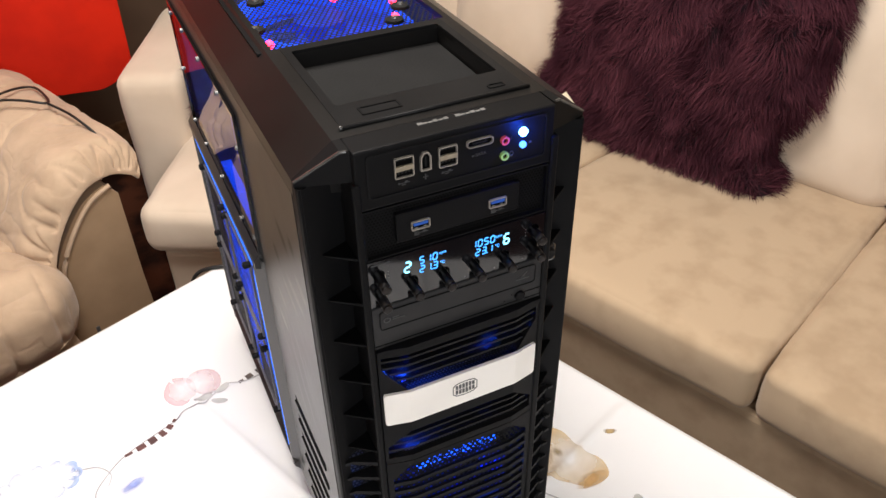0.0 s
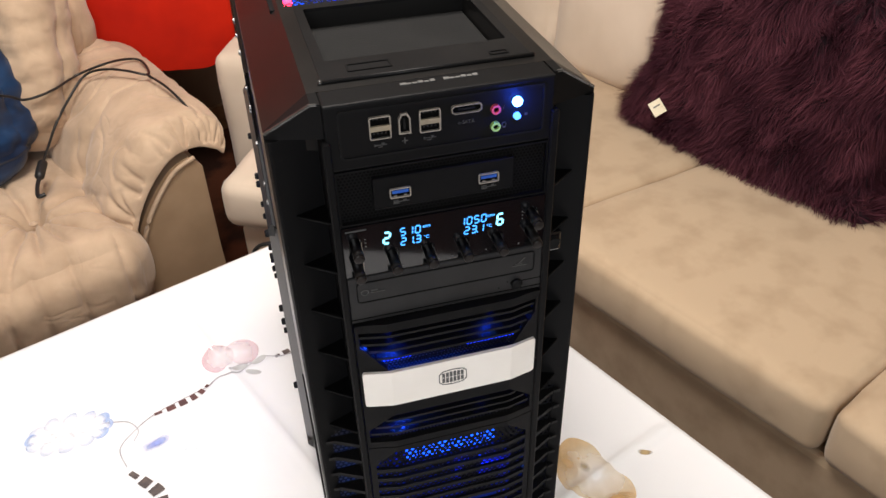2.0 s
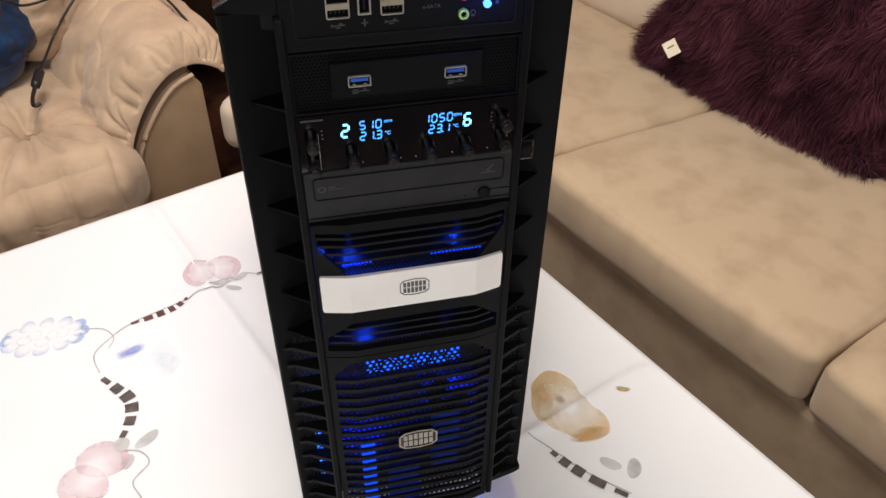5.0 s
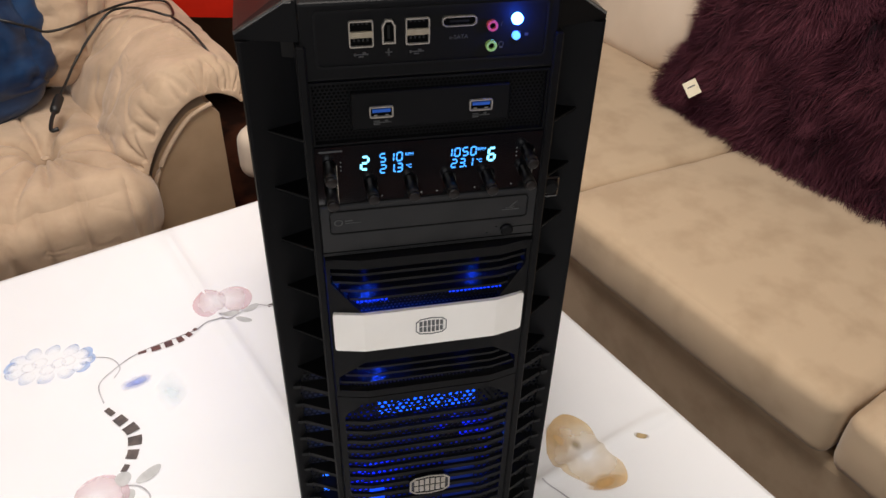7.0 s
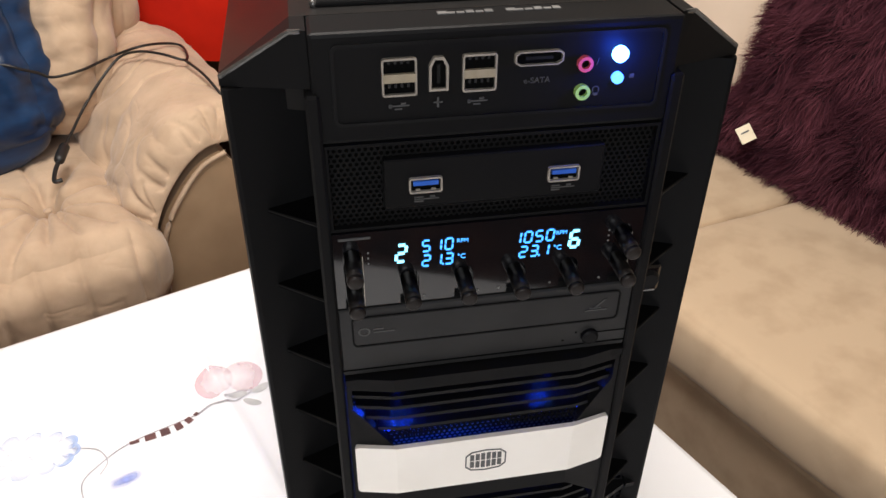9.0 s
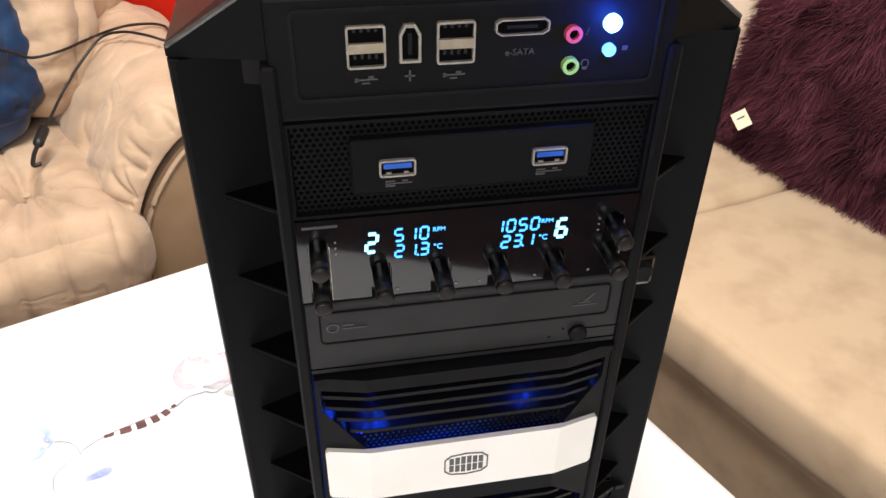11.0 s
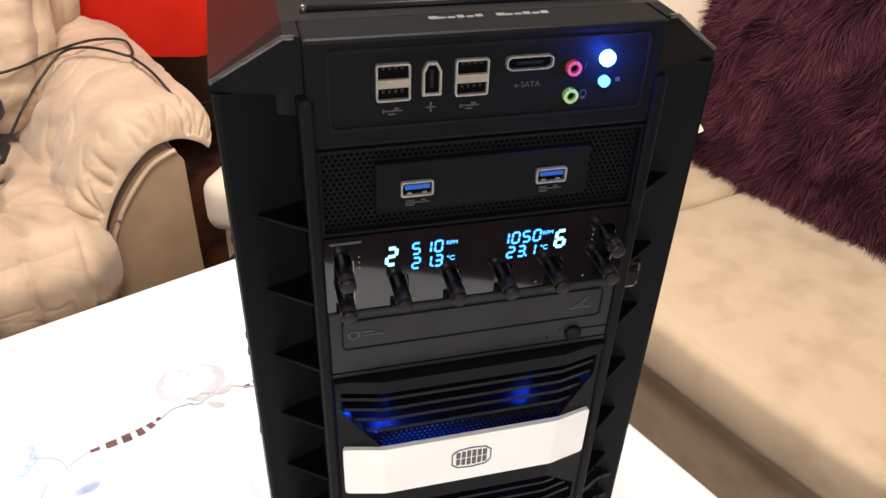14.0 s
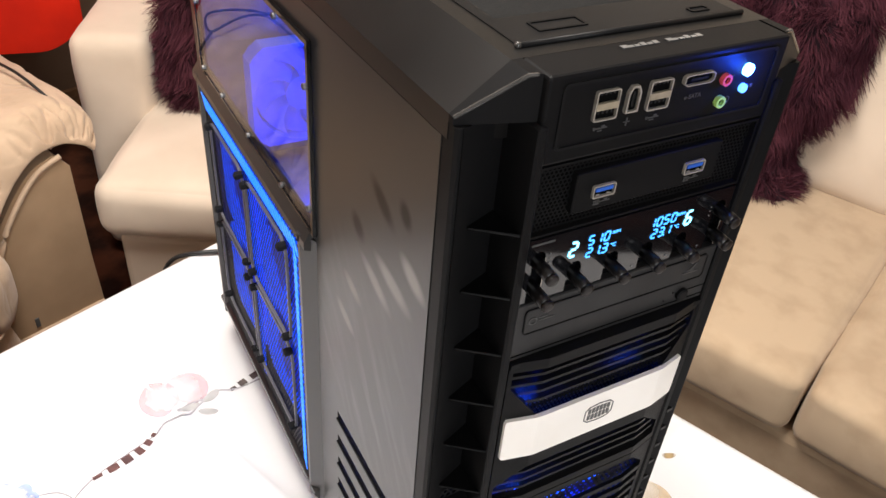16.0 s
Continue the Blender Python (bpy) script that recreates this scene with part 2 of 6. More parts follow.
wiped(SIDE_STEEL, (0, -0.53, -0.85), (0, 0.85, -0.53), (-0.115, 0.115, 0.325), 0.125)
streaked(SIDE_STEEL, ((0.112, 0.497, 0.072, 0.473, 0.018), (0.139, 0.453, 0.116, 0.437, 0.020), (0.069, 0.504, 0.055, 0.485, 0.018)), (0.010, 0.006, 0.005), 0.85, "Specular IOR Level", 0.08)
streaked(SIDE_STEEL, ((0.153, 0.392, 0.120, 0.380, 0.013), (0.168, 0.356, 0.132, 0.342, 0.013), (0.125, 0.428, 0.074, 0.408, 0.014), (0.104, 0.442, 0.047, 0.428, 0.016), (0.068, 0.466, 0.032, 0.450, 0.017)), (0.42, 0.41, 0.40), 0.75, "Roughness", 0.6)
SUEDE = mat("beige_suede", (0.505, 0.378, 0.252), (0.425, 0.310, 0.201), 0.9, scale=13, fine=900, bump=0.18, contrast=(0.34, 0.56), detail=12, sheen=0.25, spec=0.1)
SUEDE_PALE = mat("pale_suede", (0.72, 0.60, 0.48), (0.65, 0.535, 0.42), 0.9, scale=7, fine=900, bump=0.15, detail=6, sheen=0.25, spec=0.1)
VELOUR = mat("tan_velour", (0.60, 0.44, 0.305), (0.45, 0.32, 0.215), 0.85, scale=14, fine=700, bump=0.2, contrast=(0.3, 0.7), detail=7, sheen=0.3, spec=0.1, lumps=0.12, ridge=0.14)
# darker copy of the velour for the sides, their shade put into the colour
VELOUR_SHADED = mat("tan_velour_shaded", (0.40, 0.27, 0.16), (0.34, 0.225, 0.13), 0.85, scale=10, fine=700, bump=0.15, sheen=0.2, spec=0.1)
FUR = mat("purple_fur", (0.118, 0.037, 0.051), (0.050, 0.015, 0.023), 0.8, scale=9, bump=0, contrast=(0.35, 0.6), island=0.22, spec=0.06)
FUR_BASE = mat("purple_backing", (0.022, 0.006, 0.013), (0.012, 0.004, 0.008), 0.9, scale=60, bump=0.4)
SATIN = mat("blue_satin", (0.008, 0.042, 0.120), (0.003, 0.016, 0.052), 0.34, scale=12, fine=500, bump=0.1, stretch=(1, 1, 2.5))
RED = mat("red_cloth", (0.68, 0.020, 0.004), (0.50, 0.012, 0.003), 0.8, scale=6, fine=900, bump=0.15, spec=0.2)
CLOTH = mat("white_tablecloth", (0.80, 0.80, 0.81), (0.77, 0.77, 0.785), 0.55, scale=5, fine=1500, bump=0.05)
TABLE_WOOD = mat("table_wood", (0.22, 0.12, 0.06), (0.14, 0.07, 0.035), 0.4, scale=6, stretch=(8, 1, 8), bump=0.08)
CARPET = mat("dark_brown_carpet", (0.075, 0.026, 0.014), (0.022, 0.010, 0.007), 0.95, scale=7, fine=350, bump=0.6, contrast=(0.42, 0.58), detail=5, spec=0.05)
PLASTER = mat("brown_wall", (0.16, 0.095, 0.06), (0.11, 0.065, 0.04), 0.85, scale=3, fine=250, bump=0.2, detail=8)
PLASTER_LIGHT = mat("cream_wall", (0.62, 0.54, 0.44), (0.56, 0.48, 0.38), 0.85, scale=3, fine=250, bump=0.15)
WHITE = mat("ceiling_white", (0.80, 0.78, 0.75), (0.76, 0.74, 0.70), 0.9, scale=4, fine=200, bump=0.15)
CABLE = mat("black_cable", (0.012, 0.012, 0.012), None, 0.45, bump=0.05)
PAPER = mat("cream_label_paper", (0.80, 0.72, 0.55), (0.74, 0.65, 0.47), 0.6, bump=0.05)

# ---- mesh helpers ----


def box(bm, x0, x1, y0, y1, z0, z1, bev=0.0, seg=1, m=None):
    g = bmesh.ops.create_cube(bm, size=1)["verts"]
    for q in g:
        q.co = ((x0 + x1) / 2 + q.co.x * (x1 - x0), (y0 + y1) / 2 + q.co.y * (y1 - y0), (z0 + z1) / 2 + q.co.z * (z1 - z0))
    if m:
        for q in g:
            q.co = m @ q.co
    if bev:
        edges = list({e for q in g for e in q.link_edges})
        bmesh.ops.bevel(bm, geom=edges, offset=bev, segments=seg, affect="EDGES", profile=0.5)


def prism(bm, outline, axis, a, b, inset=None):
    """Extrude a closed outline of 2D points from a to b along axis (0, 1 or 2)."""
    def at(p, h):
        q = list(p)
        q.insert(axis, h)
        return q
    lo = [bm.verts.new(at(p, a)) for p in outline]
    hi = [bm.verts.new(at(p, b)) for p in outline]
    n = len(outline)
    faces = [bm.faces.new(lo), bm.faces.new(hi)]
    for i in range(n):
        faces.append(bm.faces.new((lo[i], lo[(i + 1) % n], hi[(i + 1) % n], hi[i])))
    bmesh.ops.recalc_face_normals(bm, faces=faces)


def tube(bm, points, radius, sides=8, close=True):
    rings = []
    pts = [Vector(p) for p in points]
    for i, p in enumerate(pts):
        d = (pts[min(i + 1, len(pts) - 1)] - pts[max(i - 1, 0)]).normalized()
        side = d.cross(Vector((0, 0, 1)) if abs(d.z) < 0.9 else Vector((1, 0, 0))).normalized()
        up = side.cross(d)
        r = radius[i] if isinstance(radius, (list, tuple)) else radius
        rings.append([bm.verts.new(p + side * math.cos(2 * math.pi * k / sides) * r + up * math.sin(2 * math.pi * k / sides) * r) for k in range(sides)])
    for a, b in zip(rings, rings[1:]):
        for k in range(sides):
            bm.faces.new((a[k], a[(k + 1) % sides], b[(k + 1) % sides], b[k]))
    if close:
        bm.faces.new(rings[0][::-1])
        bm.faces.new(rings[-1])


def smoothed(points, steps=6):
    out = []
    p = [Vector(q) for q in points]
    for i in range(len(p) - 1):
        a, b, c, d = p[max(i - 1, 0)], p[i], p[i + 1], p[min(i + 2, len(p) - 1)]
        for k in range(steps):
            t = k / steps
            out.append(0.5 * (2 * b + (c - a) * t + (2 * a - 5 * b + 4 * c - d) * t * t + (3 * b - a - 3 * c + d) * t ** 3))
    return out + [p[-1]]


def link(name, bm, material, smooth=False):
    me = bpy.data.meshes.new(name)
    bm.to_mesh(me)
    bm.free()
    me.materials.append(material)
    if smooth:
        for f in me.polygons:
            f.use_smooth = True
    return new(name, me)


def part(name, bm, material, parent, label="", smooth=False):
    ob = link(name, bm, material, smooth)
    ob.parent = parent
    if label:
        ob["label"] = label
    return ob


def quick(name, material, parent, *boxes, label="", bev=0.0, seg=1):
    bm = bmesh.new()
    for b in boxes:
        box(bm, *b, bev, seg)
    return part(name, bm, material, parent, label)


def thing(name, m, label, category, group="", kind=""):
    ob = new(name)
    ob.empty_display_size = 0.05
    ob.matrix_world = m
    return tagged(ob, label, category, group, kind)


def lettering(name, text, size, m, material, parent, label=""):
    cu = bpy.data.curves.new(name, "FONT")
    cu.body, cu.size, cu.extrude, cu.align_x, cu.align_y = text, size, 0.00015, "CENTER", "CENTER"
    tmp = bpy.data.objects.new(name, cu)
    scene.collection.objects.link(tmp)
    me = bpy.data.meshes.new_from_object(tmp.evaluated_get(bpy.context.evaluated_depsgraph_get()))
    bpy.data.objects.remove(tmp)
    bpy.data.curves.remove(cu)
    me.materials.clear()
    me.materials.append(material)
    me.transform(m)
    ob = new(name, me)
    ob.parent = parent
    if label:
        ob["label"] = label
    return ob


def lattice(name, w, h, pitch, hole, m, material, parent, keep=None, label=""):
    """A perforated sheet of hexagonal cells, w by h, in the xy plane of m."""
    verts, faces = [], []
    dy = pitch * math.sqrt(3) / 2
    rows, cols = int(h / dy), int(w / pitch)
    for j in range(rows + 1):
        for i in range(cols + 1):
            cx, cy = -w / 2 + (i + 0.5 * (j % 2)) * pitch, -h / 2 + j * dy
            if keep and not keep(cx, cy):
                continue
            b = len(verts)
            for r in (pitch / math.sqrt(3) * 1.002, hole / 2):
                verts += [m @ Vector((cx + r * math.sin(k * math.pi / 3), cy + r * math.cos(k * math.pi / 3), 0)) for k in range(6)]
            faces += [(b + k, b + (k + 1) % 6, b + 6 + (k + 1) % 6, b + 6 + k) for k in range(6)]
    me = bpy.data.meshes.new(name)
    me.from_pydata(verts, [], faces)
    me.materials.append(material)
    ob = new(name, me)
    ob.parent = parent
    if label:
        ob["label"] = label
    return ob


def rounded(x0, x1, z0, z1, r, n=4):
    out = []
    for cx, cz, a in ((x1 - r, z1 - r, 0), (x0 + r, z1 - r, 90), (x0 + r, z0 + r, 180), (x1 - r, z0 + r, 270)):
        out += [(cx + r * math.cos(radians(a + 90 * k / n)), cz + r * math.sin(radians(a + 90 * k / n))) for k in range(n + 1)]
    return out


def ring(bm, outer, inner, axis, a, b):
    """A frame between two outlines with the same number of points."""
    def at(p, h):
        q = list(p)
        q.insert(axis, h)
        return q
    v = [[bm.verts.new(at(p, h)) for p in o] for o in (outer, inner) for h in (a, b)]
    n = len(outer)
    faces = []
    for i in range(n):
        j = (i + 1) % n
        for p, q in ((0, 1), (1, 3), (3, 2), (2, 0)):
            faces.append(bm.faces.new((v[p][i], v[p][j], v[q][j], v[q][i])))
    bmesh.ops.recalc_face_normals(bm, faces=faces)


def soft(bm, lx, ly, lz, r, m, n=14, puff=0.02, wrinkle=0.004, freq=6.0, seed=0.0, dent=None, floor_flat=True):
    """A stuffed block centred on the origin of m: rounded edges, crowned faces, gentle unevenness."""
    g = bmesh.ops.create_cube(bm, size=2)["verts"]
    edges = list({e for q in g for e in q.link_edges})
    bmesh.ops.subdivide_edges(bm, edges=edges, cuts=n, use_grid_fill=True)
    half = Vector((lx / 2, ly / 2, lz / 2))
    for q in bm.verts:
        if q.tag:
            continue
        q.tag = True
        c = Vector([math.copysign(1 - (1 - abs(k)) ** 1.5, k) for k in q.co])
        p = Vector((c.x * half.x, c.y * half.y, c.z * half.z))
        core = Vector([max(-h + r, min(h - r, k)) for k, h in zip(p, half)])
        d = p - core
        p = core + d.normalized() * r if d.length > 1e-6 else p
        sx, sy, sz = (1 - c.x ** 2), (1 - c.y ** 2), (1 - c.z ** 2)
        nrm = Vector((c.x * sy * sz, c.y * sx * sz, (c.z * sx * sy) if (c.z > 0 or not floor_flat) else 0))
        p += nrm * puff
        w = noise.noise(p * freq + Vector((seed, seed * 2, 0))) + 0.5 * noise.noise(p * freq * 2.7 + Vector((0, seed, seed)))
        p += (d.normalized() if d.length > 1e-6 else c.normalized()) * w * wrinkle * (1 if c.z > -0.9 else 0.2)
        if dent:
            p += dent(p, c)
        q.co = m @ p


def soft_part(name, lx, ly, lz, r, m, material, parent, label="", **kw):
    bm = bmesh.new()
    soft(bm, lx, ly, lz, r, m, **kw)
    return part(name, bm, material, parent, label, smooth=True)

# ---- the room ----


def slab(name, x0, x1, y0, y1, z0, z1, material, label, category):
    bm = bmesh.new()
    box(bm, x0, x1, y0, y1, z0, z1)
    ob = link(name, bm, material)
    ob.matrix_world = A
    return tagged(ob, label, category, kind="structure")


slab("floor", -2.6, 2.0, -2.6, 2.4, -0.1, 0, CARPET, "dark brown carpet with a rusty mottled pattern", "floor")
slab("wall_north", -2.6, 2.0, 2.2, 2.3, 0, 2.5, PLASTER, "plain brown wall behind the armchair", "wall")
slab("wall_east", 1.72, 1.82, -2.5, 2.2, 0, 2.5, PLASTER_LIGHT, "plain cream wall behind the sofa", "wall")
slab("wall_west", -2.6, -2.5, -2.5, 2.2, 0, 2.5, PLASTER_LIGHT, "plain cream wall", "wall")
slab("wall_south", -2.6, 1.82, -2.6, -2.5, 0, 2.5, PLASTER_LIGHT, "plain cream wall", "wall")
slab("ceiling", -2.6, 2.0, -2.6, 2.4, 2.5, 2.6, WHITE, "plain white ceiling", "ceiling")
slab("baseboard", -2.5, 1.72, 2.182, 2.2, 0, 0.09, TABLE_WOOD, "brown wooden baseboard", "baseboard")

# red cloth that hangs in soft pleats behind the armchair
bm = bmesh.new()
grid = []
for side in (0, 1):
    for j in range(25):
        h = (j / 24) ** 2.2
        row = []
        for i in range(97):
            x = -1.05 + i / 96 * 0.93
            y = 1.80 + 0.012 * math.sin(x * 21 + 1.2 * math.sin(x * 9)) * (1 - 0.35 * h) + 0.002 * math.sin(x * 63) + side * 0.004
            z = -0.084 + 0.012 * math.sin(x * 13 + 1) + 0.05 * max(0, (x + 0.22) / 0.1) ** 2 * (1 if x > -0.22 else 0)
            row.append(bm.verts.new((x + (0.02 * h if i == 96 else 0), y, T + z * (1 - h) + h * 0.95)))
        grid.append(row)
for s in (0, 25):
    for j in range(24):
        for i in range(96):
            a, b, c, d = grid[s + j][i], grid[s + j][i + 1], grid[s + j + 1][i + 1], grid[s + j + 1][i]
            bm.faces.new((a, b, c, d) if s == 0 else (d, c, b, a))
for i in range(96):
    bm.faces.new((grid[0][i], grid[25][i], grid[25][i + 1], grid[0][i + 1]))
    bm.faces.new((grid[24][i], grid[24][i + 1], grid[49][i + 1], grid[49][i]))
for j in range(24):
    for i in (0, 96):
        bm.faces.new((grid[j][i], grid[j + 1][i], grid[26 + j][i], grid[25 + j][i]))
bmesh.ops.recalc_face_normals(bm, faces=bm.faces)
curtain = thing("curtain", Matrix(), "bright red cloth curtain hanging in soft pleats", "curtain")
part("curtain_cloth", bm, RED, curtain, smooth=True)
bm = bmesh.new()
tube(bm, [(-1.15, 1.80, T + 0.955), (0.0, 1.80, T + 0.955)], 0.012, 12)
part("curtain_rod", bm, TABLE_WOOD, curtain)
for x in (-1.1, -0.05):
    bm = bmesh.new()
    tube(bm, [(x, 1.80, T + 0.955), (x, 1.80 + 0.55, T + 0.955)], 0.007, 8)
    part("bracket", bm, TABLE_WOOD, curtain)

# ---- table and tablecloth ----
table = thing("table", A, "wooden table under a white cloth", "table")
quick("tabletop", TABLE_WOOD, table, (-1.0, 0.378, -0.62, 0.720, T - 0.035, T - 0.003), bev=0.004)
for x in (-0.95, 0.33):
    for y in (-0.57, 0.67):
        quick("leg", TABLE_WOOD, table, (x - 0.03, x + 0.03, y - 0.03, y + 0.03, 0, T - 0.035), bev=0.004)


def fold(u, v):
    """Height of the ironed creases and slight waves of the cloth."""
    h = 0.0075 * math.exp(-abs((v - 0.016 - 0.004 * math.sin(u * 9)) / 0.006) ** 1.3)
    h += 0.0070 * math.exp(-abs((u + 0.042 - 0.03 * (0.72 - v) * 0.5) / 0.008) ** 1.3)
    h += 0.0007 * noise.noise(Vector((u * 7, v * 7, 0)))
    return h


U0, U1, V0, V1 = -1.003, 0.381, -0.623, 0.7225
bm = bmesh.new()
NU, NV = 230, 220
us = [U0 + (U1 - U0) * i / NU for i in range(NU + 1)]
vs = [V0 + (V1 - V0) * j / NV for j in range(NV + 1)]
top = [[bm.verts.new((u, v, T - 0.0005 + fold(u, v) * min(1, 40 * min(u - U0, U1 - u, v - V0, V1 - v)))) for v in vs] for u in us]
for i in range(NU):
    for j in range(NV):
        bm.faces.new((top[i][j], top[i + 1][j], top[i + 1][j + 1], top[i][j + 1]))
rim = [top[i][0] for i in range(NU)] + [top[NU][j] for j in range(NV)] + [top[i][NV] for i in range(NU, 0, -1)] + [top[0][j] for j in range(NV, 0, -1)]
prev = rim
for k in range(1, 7):
    cur = []
    for s, q in enumerate(rim):
        out = Vector((0.0, 0.0, 0))
        if q.co.x <= U0 + 1e-6: out.x = -1
        if q.co.x >= U1 - 1e-6: out.x = 1
        if q.co.y <= V0 + 1e-6: out.y = -1
        if q.co.y >= V1 - 1e-6: out.y = 1
        w = 0.002 + 0.012 * (k / 6) * (0.5 + 0.5 * math.sin(s * 0.13 + math.sin(s * 0.031) * 2))
        cur.append(bm.verts.new(q.co + out * (w if k > 1 else 0.0015) + Vector((0, 0, -0.003 - 0.17 * (k / 6) ** 1.2))))
    for s in range(len(rim)):
        bm.faces.new((prev[s], cur[s], cur[(s + 1) % len(rim)], prev[(s + 1) % len(rim)]))
    prev = cur
bmesh.ops.recalc_face_normals(bm, faces=bm.faces)
cloth = thing("tablecloth", A, "white tablecloth with faint fruit print and ironed creases", "tablecloth")
part("cloth", bm, CLOTH, cloth, smooth=True)
AI = A.inverted()


def paint(name, a, b, scale=40, alpha_range=(0.0, 1.0), centre=None, radius=(1, 1), inner=0.3, outer=1.0, rough=0.6):
    """A printed dye with a soft edge: colour and cover follow the distance from the mark's centre and a noise."""
    m = mat(name, a, b, rough, scale=scale, bump=0.03)
    nt = m.node_tree
    p = nt.nodes["Principled BSDF"]
    tc = nt.nodes.new("ShaderNodeTexCoord")
    mp = nt.nodes.new("ShaderNodeMapping")
    mp.inputs["Location"].default_value = (-centre[0] / radius[0], -centre[1] / radius[1], 0)
    mp.inputs["Scale"].default_value = (1 / radius[0], 1 / radius[1], 0)
    ln = nt.nodes.new("ShaderNodeVectorMath")
    ln.operation = "LENGTH"
    nz = nt.nodes.new("ShaderNodeTexNoise")
    nz.inputs["Scale"].default_value = 60
    ad = nt.nodes.new("ShaderNodeMath")
    ad.operation = "MULTIPLY_ADD"
    ad.inputs[1].default_value = 0.7
    mr = nt.nodes.new("ShaderNodeMapRange")
    mr.inputs["From Min"].default_value, mr.inputs["From Max"].default_value = inner + 0.35, outer + 0.35
    mr.inputs["To Min"].default_value, mr.inputs["To Max"].default_value = alpha_range
    nt.links.new(tc.outputs["Object"], mp.inputs["Vector"])
    nt.links.new(tc.outputs["Object"], nz.inputs["Vector"])
    nt.links.new(mp.outputs["Vector"], ln.inputs[0])
    nt.links.new(nz.outputs["Fac"], ad.inputs[0])
    nt.links.new(ln.outputs["Value"], ad.inputs[2])
    nt.links.new(ad.outputs["Value"], mr.inputs["Value"])
    nt.links.new(mr.outputs["Result"], p.inputs["Alpha"])
    return m


LIFT = [0]


def layer():
    """The next of a dozen hair-thin heights, so that prints that overlap never share a plane."""
    LIFT[0] = (LIFT[0] + 1) % 12
    return T - 0.0005 + 0.0007 + 0.00005 * LIFT[0]


def flat(name, outline, material, label="", steps=0):
    """A thin printed shape on the cloth, its outline in the room's x and y."""
    pts = [AI @ Vector((x, y, 0)) for x, y in outline]
    if steps:
        pts = smoothed(pts + [pts[0]], steps)[:-1]
    bm = bmesh.new()
    high = layer()
    c = sum(pts, Vector()) / len(pts)
    rings = []
    for k in (1.0, 0.75, 0.5, 0.25):
        rings.append([bm.verts.new((c.x + (p.x - c.x) * k, c.y + (p.y - c.y) * k, high + fold(c.x + (p.x - c.x) * k, c.y + (p.y - c.y) * k))) for p in pts])
    mid = bm.verts.new((c.x, c.y, high + fold(c.x, c.y)))
    n = len(pts)
    for a, b in zip(rings, rings[1:]):
        for i in range(n):
            bm.faces.new((a[i], a[(i + 1) % n], b[(i + 1) % n], b[i]))
    for i in range(n):
        bm.faces.new((rings[-1][i], rings[-1][(i + 1) % n], mid))
    return part(name, bm, material, cloth, label, smooth=True)


def stroke(name, pts, width, material):
    """A printed line along room points; width may be one number or one at each end and the middle."""
    p = smoothed([AI @ Vector((x, y, 0)) for x, y in pts], 8)
    bm = bmesh.new()
    high = layer()
    row = []
    for i, q in enumerate(p):
        d = (p[min(i + 1, len(p) - 1)] - p[max(i - 1, 0)]).normalized()
        s = Vector((-d.y, d.x, 0))
        f = i / (len(p) - 1)
        w = width if not isinstance(width, tuple) else width[0] + (width[1] - width[0]) * math.sin(math.pi * f) ** 0.8
        ends = []
        for k in (1, -1):
            e = q + s * w / 2 * k
            ends.append(bm.verts.new((e.x, e.y, high + fold(e.x, e.y))))
        row.append(ends)
    for a, b in zip(row, row[1:]):
        bm.faces.new((a[1], b[1], b[0], a[0]))
    return part(name, bm, material, cloth, smooth=True)


def bands(pts, width, gap, material, count):
    """Short dark bars across a curved stem, with white gaps."""
    p = smoothed(pts_to_3d(pts), 24)
    n = len(p)
    for k in range(count):
        a, b = int(n * (k + gap) / count), int(n * (k + 1) / count) - 1
        w = width * math.sin(math.pi * (k + 0.6) / (count + 0.2)) ** 0.7
        if b - a < 2:
            continue
        seg = [(q.x, q.y) for q in p[a:b + 1]]
        stroke("stem_bar", [seg[0], seg[len(seg) // 2], seg[-1]], w, material)


def pts_to_3d(pts):
    return [Vector((x, y, 0)) for x, y in pts]


def at_cloth(x, y):
    q = AI @ Vector((x, y, 0))
    return (q.x, q.y)


INK = mat("dark_print", (0.055, 0.045, 0.045), (0.12, 0.09, 0.08), 0.6, scale=90, bump=0)
INK_RED = mat("brown_print", (0.13, 0.05, 0.045), (0.07, 0.03, 0.03), 0.6, scale=90, bump=0)
LINE = mat("grey_line_print", (0.30, 0.29, 0.31), (0.48, 0.47, 0.49), 0.6, scale=50, bump=0)
GREY_DAB = mat("grey_dab_print", (0.42, 0.42, 0.41), (0.66, 0.66, 0.65), 0.6, scale=45, bump=0, alpha=0.8)


def blob(cx, cy, rx, ry, turn=0, n=20, notch=0.0, wob=0.05, seed=0):
    out = []
    for k in range(n):
        a = 2 * math.pi * k / n
        r = 1 + wob * math.sin(3 * a + seed) - notch * math.exp(-((a - math.pi / 2) / 0.35) ** 2)
        x, y = rx * r * math.cos(a), ry * r * math.sin(a)
        c, s = math.cos(radians(turn)), math.sin(radians(turn))
        out.append((cx + x * c - y * s, cy + x * s + y * c))
    return out


